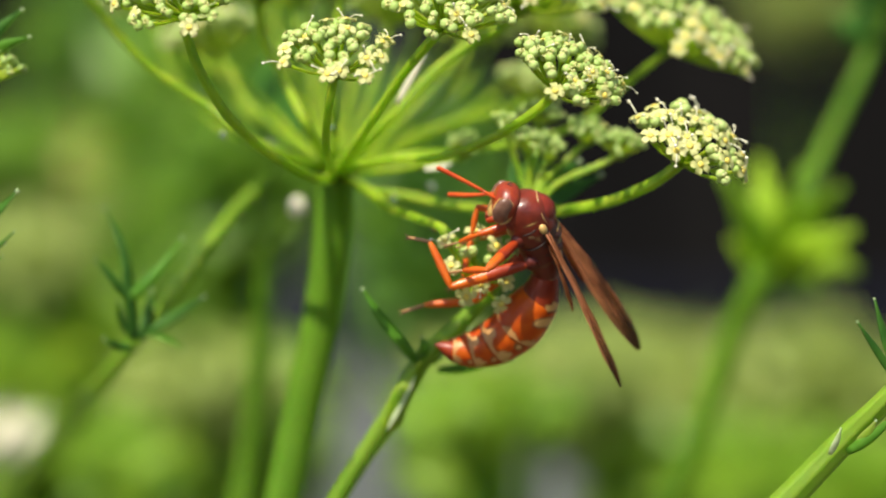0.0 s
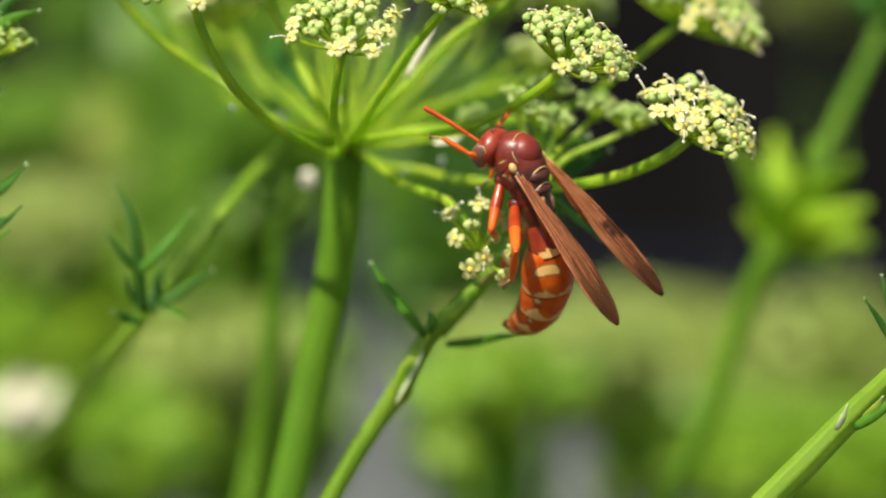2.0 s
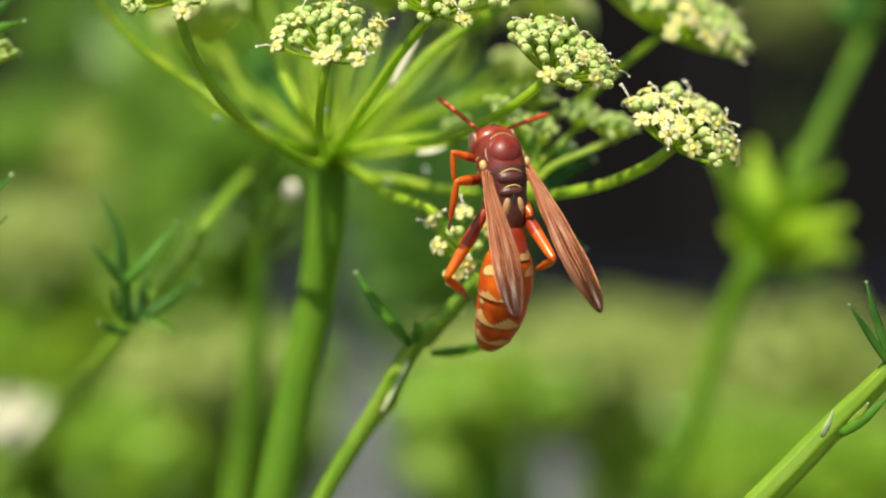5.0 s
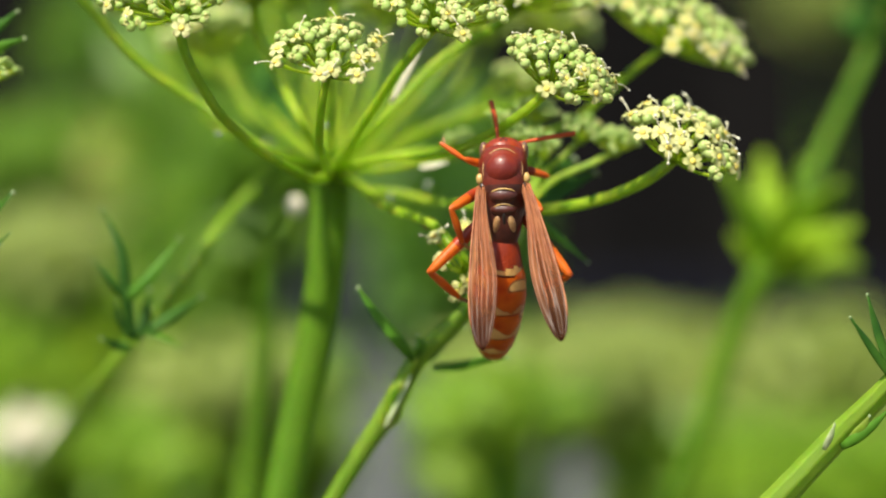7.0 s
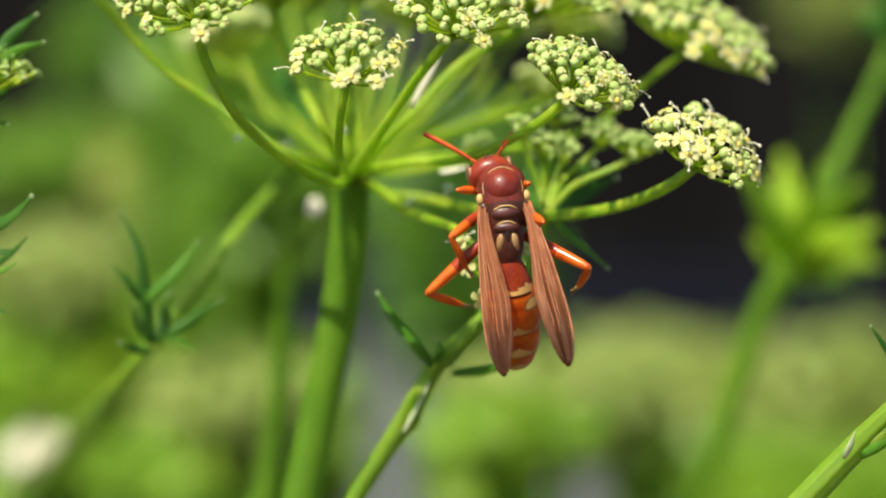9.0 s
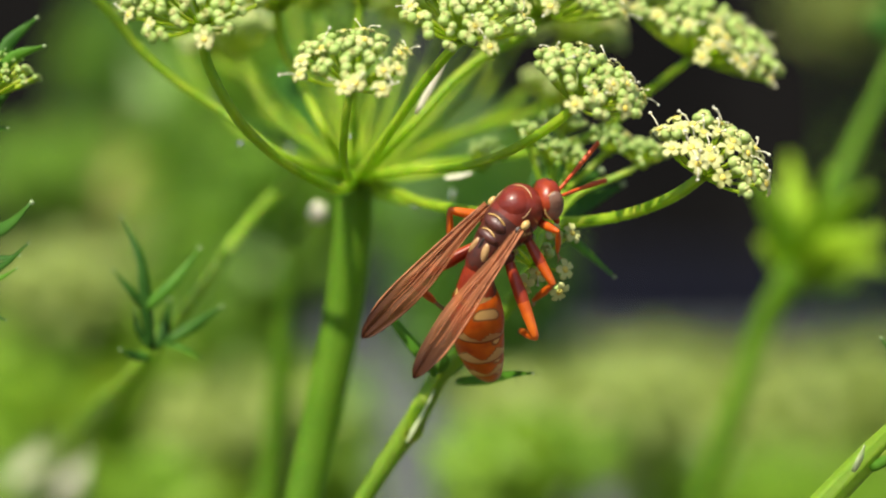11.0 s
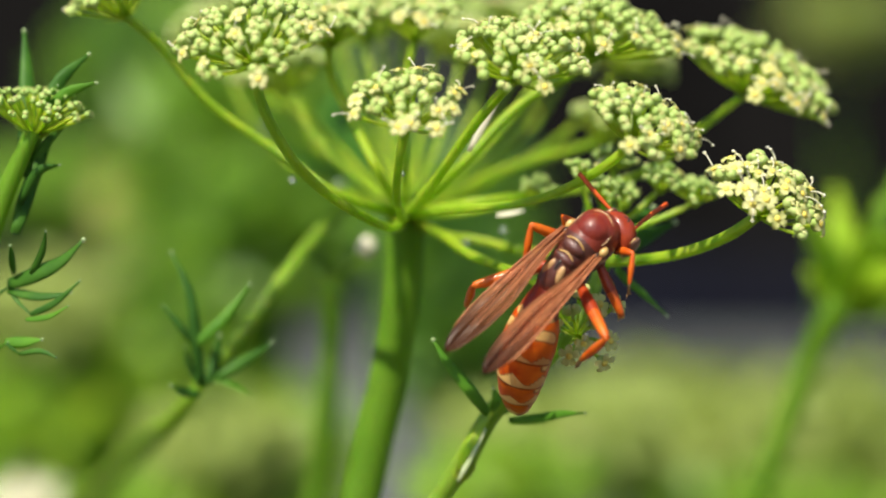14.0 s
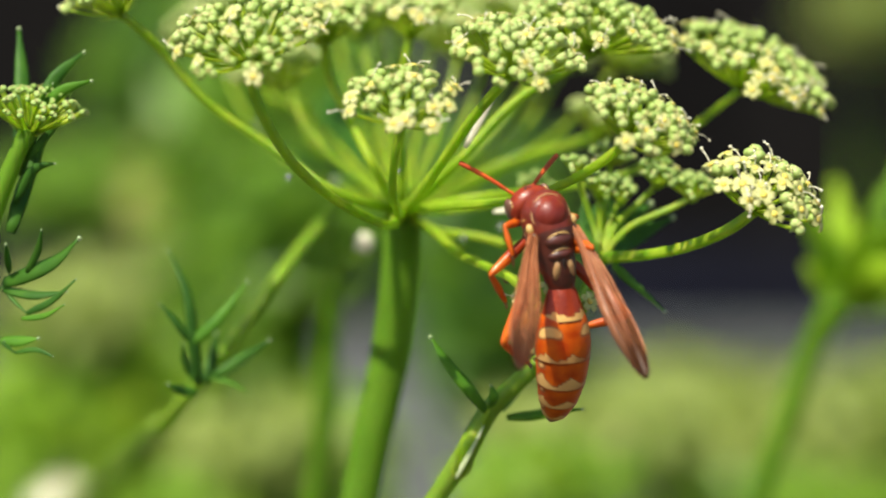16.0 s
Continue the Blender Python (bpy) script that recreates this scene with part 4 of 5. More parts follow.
for line, width in [([(-19.7, 78, 0.1), (-17.4, 56, 2.4), (-15.4, 40.5, 4.4)], 0.3), ([(-19.7, 78, 0.1), (-22, 77, 1.4), (-24.2, 75, 2.7)], 0.7), ([(-19.7, 78, 0.1), (-20, 77, 2.6), (-19.7, 77, 5.9)], 0.7),
                    ([(-19.6, 79, -0.6), (-17.5, 78, 1.4), (-16.4, 77, 4.5)], 0.5)]:
    leaf(back, line, width, 0.25, BRIGHT_FOLIAGE, True)


def pale_bud(plant, place, size):
    """A plain white ball that paints a bright glint beside a stalk."""
    bm = bmesh.new()
    ball(bm, place, (size, size, size * 1.15), 12, 9)
    return part("pale_bud", bm, ANTHER, plant, "white ball standing for a bright glint")


pale_bud(back, (-15.4, 40.0, 4.5), 0.95)


SIZE = 0.955 * MM


# ---- the paper wasp (its own space: y forward, z up from its back, origin in the middle of the thorax) ----
def loft(rings, sides=32, band=None, steps=4):
    """A closed body lofted through rings (y, half width, half height, z of the middle). band(u, angle) gives the pigment, angle 0 on the back."""
    pts, _ = glide([(r[0], r[1], r[2]) for r in rings], [1] * len(rings), steps)
    mids, _ = glide([(r[0], r[3], 0) for r in rings], [1] * len(rings), steps)
    bm = bmesh.new()
    layer = bm.verts.layers.float.new("band")
    made = []
    for i, (p, q) in enumerate(zip(pts, mids)):
        ring = []
        for k in range(sides):
            a = math.tau * k / sides
            v = bm.verts.new((max(p.y, 0.02) * math.sin(a), p.x, q.y + max(p.z, 0.02) * math.cos(a)))
            v[layer] = band(i / (len(pts) - 1), a if a <= math.pi else a - math.tau) if band else 0.0
            ring.append(v)
        made.append(ring)
    for one, two in zip(made, made[1:]):
        for k in range(sides):
            bm.faces.new((one[k], one[(k + 1) % sides], two[(k + 1) % sides], two[k]))
    bm.faces.new(made[0][::-1])
    bm.faces.new(made[-1])
    bmesh.ops.recalc_face_normals(bm, faces=bm.faces)
    return bm


def small(name, bm, mat, parent, m=None, label=""):
    bmesh.ops.scale(bm, vec=Vector((SIZE, SIZE, SIZE)), verts=bm.verts)
    return local_part(name, mesh_of(name, bm, *(mat if isinstance(mat, (list, tuple)) else (mat,))), parent, m, label)


def one_ball(*args, **kw):
    bm = bmesh.new()
    ball(bm, *args, **kw)
    return bm


wasp = tagged(new("paper_wasp"), "red and orange paper wasp clinging to a flower head", "insect")
wasp.empty_display_size = 0.005


def thorax_band(u, a):
    """Thin tan lines along the seams of the flanks."""
    side = abs(a)
    front = math.exp(-((u - 0.26 - 0.03 * side) / 0.012) ** 2) * (0.8 < side < 2.1)
    patch = math.exp(-((u - 0.50 + 0.05 * side) / 0.030) ** 2 - ((side - 1.45) / 0.28) ** 2)
    rear = math.exp(-((u - 0.68) / 0.016) ** 2) * (1.0 < side < 1.9)
    last = math.exp(-((u - 0.86) / 0.035) ** 2 - ((side - 1.5) / 0.35) ** 2)
    return 0.82 * max(front, rear, patch, last)


trunk = loft([(3.8, 1.1, 1.2, -0.6), (3.3, 1.9, 1.9, -0.40), (2.4, 2.35, 2.4, -0.15), (1.0, 2.48, 2.58, -0.1), (-0.8, 2.38, 2.45, -0.1),
              (-2.2, 2.10, 2.15, -0.25), (-3.7, 1.80, 1.88, -0.42), (-5.2, 1.50, 1.52, -0.70), (-6.2, 1.05, 1.05, -0.95), (-6.6, 0.5, 0.5, -1.05)], 40, thorax_band)
for f in trunk.faces:  # the hind part of the back is darker
    c = f.calc_center_median()
    f.material_index = int(c.y < -0.5 and c.z > 0.25 + 0.12 * math.sin(5 * c.y))
thorax = small("thorax", trunk, (CUTICLE, SEPIA), wasp, label="dark red thorax with tan side marks")
small("mesoscutum", one_ball((0, 1.20, 0.95), (1.88, 1.95, 1.88), 32, 20), DOME, thorax, label="glossy maroon dome of the back")
rim = []
for d in range(-105, 106, 15):  # the edge of the collar, on the thorax's skin
    x, y = 1.96 * math.sin(radians(d)), 1.05 + 2.15 * math.cos(radians(d))
    wide, high = 2.5 - 0.13 * max(0, y - 1.0) ** 2, 2.6 - 0.13 * max(0, y - 1.0) ** 2
    rim.append(Vector((x, y, -0.13 - 0.06 * max(0, y - 1.0) + high * math.sqrt(1 - (x / wide) ** 2))))
small("collar_mark", sweep(rim, [0.04] + [0.085] * (len(rim) - 2) + [0.04], 6, 3), DULL, thorax, label="tan collar line")
small("scutellum", one_ball((0, -1.40, 1.62), (1.45, 0.85, 0.80), 18, 12), SEPIA, thorax, label="dark brown shield behind the dome")
small("metanotum", one_ball((0, -2.80, 1.20), (1.40, 0.66, 0.74), 16, 10), SEPIA, thorax)
for y, z, w, r in ((-0.80, 2.40, 1.15, 0.10), (-2.30, 1.92, 1.0, 0.09)):
    line = [Vector((w * q, y - 0.28 * q * q, z - 0.42 * q * q)) for q in (-1, -0.6, -0.2, 0.2, 0.6, 1)]
    small("scutellum_mark", sweep(line, [0.08, r, r * 0.9, r * 0.9, r, 0.08], 6, 3), YELLOW, thorax, label="tan cross line")
small("furrow", one_ball((0, -4.1, 1.04), (0.24, 1.3, 0.30), 10, 8, Matrix.Rotation(radians(33), 4, "X")), JET, thorax)
for s in (-1, 1):
    small("propodeum_mark", one_ball((0.70 * s, -4.3, 0.78), (0.46, 1.15, 0.40), 12, 8, Matrix.Rotation(radians(34), 4, "X") @ Matrix.Rotation(0.12 * s, 4, "Z")), DULL, thorax)
    small("tegula", one_ball((2.28 * s, 0.30, 1.0), (0.42, 0.58, 0.40), 12, 8), YELLOW, thorax, label="tan wing-base scale")
    small("flank_mark", one_ball((2.28 * s, 0.0, -0.30), (0.20, 0.34, 0.52), 12, 8, Matrix.Rotation(0.4, 4, "X")), DULL, thorax, label="tan flank patch")
    for y in (0.75, -1.05):
        small("flank_seam", sweep([(2.30 * s, y, 0.75), (2.47 * s - 0.04 * s * (y < 0), y - 0.25, -0.1), (2.28 * s - 0.06 * s * (y < 0), y - 0.30, -1.0), (1.75 * s, y - 0.2, -1.75)], [0.05, 0.08, 0.08, 0.05], 6, 4), JET, thorax)
    small("wing_root", one_ball((2.0 * s, -0.55, 1.0), (0.5, 0.55, 0.42), 10, 7), JET, thorax)

PETIOLE = Vector((0, -5.6, -0.95))
GASTER_LENGTHS = [3.1, 3.9, 2.8, 2.3, 1.9, 1.8]
GASTER_RINGS = [
    [(0.8, 0.95, 0.90), (0, 1.25, 1.2), (-0.8, 1.55, 1.48), (-1.8, 1.86, 1.76), (-3.4, 2.26, 2.16)],
    [(0.5, 2.05, 1.95), (0, 2.28, 2.18), (-1.2, 2.58, 2.45), (-2.6, 2.76, 2.6), (-4.15, 2.70, 2.52)],
    [(0.5, 2.5, 2.35), (0, 2.62, 2.45), (-1.4, 2.6, 2.42), (-3.05, 2.42, 2.25)],
    [(0.5, 2.25, 2.1), (0, 2.34, 2.18), (-1.2, 2.2, 2.05), (-2.5, 1.95, 1.8)],
    [(0.5, 1.85, 1.7), (0, 1.88, 1.73), (-1.1, 1.62, 1.48), (-2.1, 1.28, 1.16)],
    [(0.5, 1.25, 1.12), (0, 1.22, 1.08), (-0.9, 0.82, 0.72), (-1.6, 0.38, 0.34), (-2.0, 0.10, 0.10)],
]


def gaster_band(k):
    def band(u, a):
        side = abs(a)
        if k == 0:
            return 0.85 * (0.86 + 0.03 * math.cos(4 * a) < u < 0.96)
        if k == 1:
            spot = 1.15 * math.exp(-((u - 0.50 - 0.07 * math.cos(3 * side + 0.6)) / 0.13) ** 2 - ((side - 0.95) / 0.62) ** 4)
            return max(spot, 0.85 if 0.875 + 0.045 * math.cos(6 * a + 3.1) < u < 0.975 else 0)
        if k == 5:
            return 0.6 * math.exp(-((u - 0.12) / 0.10) ** 2)
        wave = 0.76 + 0.11 * math.cos(5 * a + 3.1)
        spot = 0.8 * math.exp(-((u - 0.42) / 0.16) ** 2 - ((side - 1.3) / 0.34) ** 2)
        return max(spot, 0.8 if wave < u < 0.96 else 0)
    return band


segments = [small("abdomen_segment", loft([(*r, 0) for r in rings], 44, gaster_band(k), 6), GASTER_ROOT if k in (0, 5) else GASTER, wasp,
                  label="orange red abdomen ring with tan bands") for k, rings in enumerate(GASTER_RINGS)]

head = small("head", loft([(1.40, 0.5, 0.6, 0.0), (1.20, 1.45, 1.4, 0.0), (0.6, 2.16, 1.95, 0.0), (-0.1, 2.36, 2.02, 0.05), (-0.8, 2.10, 1.75, 0.05), (-1.2, 1.3, 1.05, 0)], 36,
                          lambda u, a: 0.8 * math.exp(-((u - 0.30) / 0.10) ** 2 - ((abs(a) - 1.0) / 0.14) ** 2)), HEAD, wasp, label="brick red head")
for s in (-1, 1):
    small("eye", one_ball((1.88 * s, 0.40, -0.15), (0.56, 0.98, 1.52), 18, 12, Matrix.Rotation(0.12 * s, 4, "Y")), EYE, head, label="brown kidney-shaped eye")
    small("eye_rim", sweep([Vector((1.95 * s + 0.12 * s * math.cos(a), 0.38 - 0.96 * abs(math.cos(a)), -0.15 + 1.46 * math.sin(a))) for a in (-1.4, -0.7, 0, 0.7, 1.4)], 0.10, 5, 3), YELLOW, head)
    small("face_mark", sweep([(1.42 * s, 1.12, -0.9), (1.30 * s, 1.20, -0.2), (1.36 * s, 1.05, 0.7), (1.55 * s, 0.75, 1.2)], [0.10, 0.20, 0.16, 0.05], 7, 3, flat=0.6), YELLOW, head, label="tan line along the eye")
    small("mandible", sweep([(0.95 * s, 0.75, -1.55), (0.72 * s, 1.15, -2.05), (0.15 * s, 1.25, -2.35)], [0.36, 0.30, 0.12], 7, 3), RED_LEG, head)
    small("ocellus", one_ball((0.26 * s, 0.15, 2.05), (0.14, 0.14, 0.10), 8, 5), JET, head)
small("ocellus", one_ball((0, 0.42, 2.02), (0.14, 0.14, 0.10), 8, 5), JET, head)
small("clypeus", one_ball((0, 0.98, -0.95), (1.15, 0.58, 1.05), 16, 10), YELLOW, head, label="tan face plate")


def feeler_mesh():
    """A scape, then a feeler of thirteen short joints that thickens a little and bends outwards."""
    bm = sweep([(0, 0, -0.1), (0, 0, 0.7), (0.05, 0, 1.5)], [0.14, 0.19, 0.16], 8, 3)
    line = [Vector((0.05 + 0.02 * k ** 1.6 * 0.55, 0, 1.5 + 0.43 * k)) for k in range(13)]
    pts, rad = [], []
    for k, (a, b) in enumerate(zip(line, line[1:])):
        r = 0.195 + 0.011 * min(k, 6)
        pts += [a.lerp(b, 0.06), a.lerp(b, 0.5), a.lerp(b, 0.94)]
        rad += [r * 0.88, r, r * 0.90]
    pts.append(line[-1])
    rad.append(0.09)
    sweep(pts, rad, 8, 1, bm=bm)
    bmesh.ops.scale(bm, vec=Vector((SIZE, SIZE, SIZE)), verts=bm.verts)
    return mesh_of("antenna", bm, FEELER)


FEELERS = feeler_mesh()
feelers = {s: local_part("antenna", FEELERS, head, label="orange red jointed antenna") for s in (-1, 1)}


def wing_mesh(s, length, broad, hind=False):
    """A folded, pleated wing of real thickness along -y; s: -1 left, 1 right."""
    bm = bmesh.new()
    sheets = []
    rows, cols = 30, 20
    for side in (0.03, -0.03):
        grid = []
        for i in range(rows + 1):
            u = i / rows
            grow = min(1.0, u / 0.64)
            w = broad * (0.34 + 0.66 * grow * grow * (3 - 2 * grow)) * (1 if u < 0.66 else max(0.0, 1 - ((u - 0.66) / 0.342) ** 2) ** 0.55 * 0.97 + 0.03)
            line = []
            for j in range(cols + 1):
                v = j / cols
                pleat = 0.13 * broad * (abs(((v * 2.5 + 0.2) % 1.0) - 0.5) * 2 - 0.5) * (1 - 0.6 * u)
                ripple = 0.05 * math.sin(9 * u + 5 * v) + 0.04 * math.sin(23 * u - 7 * v)
                wide = broad * (0.34 + 0.66 * grow * grow * (3 - 2 * grow))
                middle = 0.30 * broad + 0.35 * math.sin(2.6 * u) - 0.5 * wide
                line.append(bm.verts.new((s * (middle + (v - 0.5) * w), -length * u, pleat + ripple - 0.8 * u * u + side)))
            grid.append(line)
        sheets.append(grid)
    for n, grid in enumerate(sheets):
        for a, b in zip(grid, grid[1:]):
            for j in range(cols):
                f = (a[j], a[j + 1], b[j + 1], b[j])
                bm.faces.new(f if n == 0 else f[::-1])
    top, low = sheets
    edge_t = [r[0] for r in top] + [v for v in top[-1][1:]] + [r[-1] for r in top[-2::-1]]
    edge_l = [r[0] for r in low] + [v for v in low[-1][1:]] + [r[-1] for r in low[-2::-1]]
    for a, b, c, d in zip(edge_t, edge_t[1:], edge_l[1:], edge_l):
        bm.faces.new((a, b, c, d))
    lines = []
    if not hind:
        for v0, v1, u1, r in ((1.0, 1.0, 0.90, 0.10), (0.84, 0.80, 0.66, 0.07), (0.62, 0.52, 0.84, 0.05), (0.72, 0.66, 0.74, 0.04), (0.42, 0.32, 0.80, 0.045), (0.24, 0.14, 0.76, 0.04)):
            pts = []
            for i in range(0, int(rows * u1) + 1, 2):
                f = i / (rows * u1)
                pts.append(top[i][min(cols, round((v0 + (v1 - v0) * f) * cols))].co + Vector((0, 0, 0.02)))
            lines.append((pts, r))
    bmesh.ops.recalc_face_normals(bm, faces=bm.faces)
    bmesh.ops.scale(bm, vec=Vector((SIZE, SIZE, SIZE)), verts=bm.verts)
    return mesh_of("wing", bm, WING), lines


wings, hind_wings = {}, {}
for s in (-1, 1):
    data, lines = wing_mesh(s, 17.9, 2.8)
    wings[s] = local_part("wing", data, wasp, label="folded smoky amber wing with brown veins")
    for pts, r in lines:
        small("vein", sweep(pts, [r] * (len(pts) - 1) + [r * 0.5], 5, 1), VEIN, wings[s])
    data, _ = wing_mesh(s, 8.0, 1.3, True)
    hind_wings[s] = local_part("hind_wing", data, wasp, label="short amber hind wing")

# legs: hip, lengths of thigh, shin and foot, thickness
LEGS = {"front": ((1.15, 1.6, -1.75), (3.6, 3.0, 1.7), 0.47), "middle": ((1.5, -0.2, -1.9), (5.6, 4.0, 1.9), 0.60), "hind": ((1.55, -3.0, -1.7), (8.4, 5.0, 2.3), 0.70)}


def limb(length, thick, mats, feet=False):
    """A joint of a leg along z; given two materials, the second colours its outer half."""
    bm = bmesh.new()
    if feet:
        z, pts, rad = 0.0, [], []
        for k, share in enumerate((0.40, 0.20, 0.15, 0.11, 0.14)):
            d = share * length
            pts += [(0, 0, z + 0.04 * d), (0, 0, z + 0.9 * d)]
            rad += [thick * 0.62, thick * 0.95]
            z += d
        sweep(pts + [(0, 0, length)], rad + [thick * 0.6], 7, 1, bm=bm)
        for s in (-1, 1):
            sweep([(0, 0, length - 0.05), (0.22 * s, 0, length + 0.18), (0.34 * s, 0.12, length + 0.42)], [0.09, 0.07, 0.03], 5, 2, bm=bm)
    else:
        sweep([(0, 0, -0.15), (0, 0, 0.1 * length), (0, 0.03, 0.45 * length), (0, 0, 0.88 * length), (0, 0, length)],
              [thick * 0.45, thick * 0.75, thick, thick * 0.72, thick * 0.5], 10, 4, bm=bm)
    if len(mats) > 1:
        for f in bm.faces:
            f.material_index = int(f.calc_center_median().z > 0.60 * length)
    bmesh.ops.scale(bm, vec=Vector((SIZE, SIZE, SIZE)), verts=bm.verts)
    return mesh_of("limb", bm, *mats)


limbs = {}
for kind, (hip, lengths, thick) in LEGS.items():
    thigh, shin, foot = limb(lengths[0], thick, (RED_LEG, ORANGE)), limb(lengths[1], thick * 0.66, (ORANGE,)), limb(lengths[2], thick * 0.34, (DULL,), True)
    for s in (-1, 1):
        small("coxa", one_ball((hip[0] * s, hip[1], hip[2] + 0.1), (0.75, 0.85, 0.85), 12, 8), CUTICLE, wasp)
        limbs[kind, s] = [local_part("thigh", thigh, wasp, label="glossy thigh"), local_part("shin", shin, wasp, label="orange shin"),
                          local_part("foot", foot, wasp, label="jointed tan foot with claws")]


def stance(x, y, z, lean, tilt, roll):
    """Where the wasp clings: millimetres; lean of its axis from upright, tilt of its head towards -y, and the turn of its back round that axis."""
    a, b, c = radians(lean), radians(tilt), radians(roll)
    f = Vector((math.sin(a) * math.cos(b), -math.sin(b), math.cos(a) * math.cos(b)))
    d = Vector((0, -1, 0))
    d = (d - f * d.dot(f)).normalized()
    d = d * math.cos(c) + f.cross(d) * math.sin(c)
    m = Matrix((f.cross(d), f, d)).transposed().to_4x4()
    m.translation = (Vector((x, y, z)) + f * 0.6) * MM
    return m


def at_time(table, t):
    """The values of a table of (seconds, ...) rows, taken at t."""
    if t <= table[0][0]:
        return table[0][1:]
    for a, b in zip(table, table[1:]):
        if t <= b[0]:
            k = (t - a[0]) / (b[0] - a[0])
            return tuple(p + (q - p) * k for p, q in zip(a[1:], b[1:]))
    return table[-1][1:]


def aim(base, z, x=(1, 0, 0.01)):
    m = facing(z, x)
    m.translation = Vector(base) * SIZE
    return m


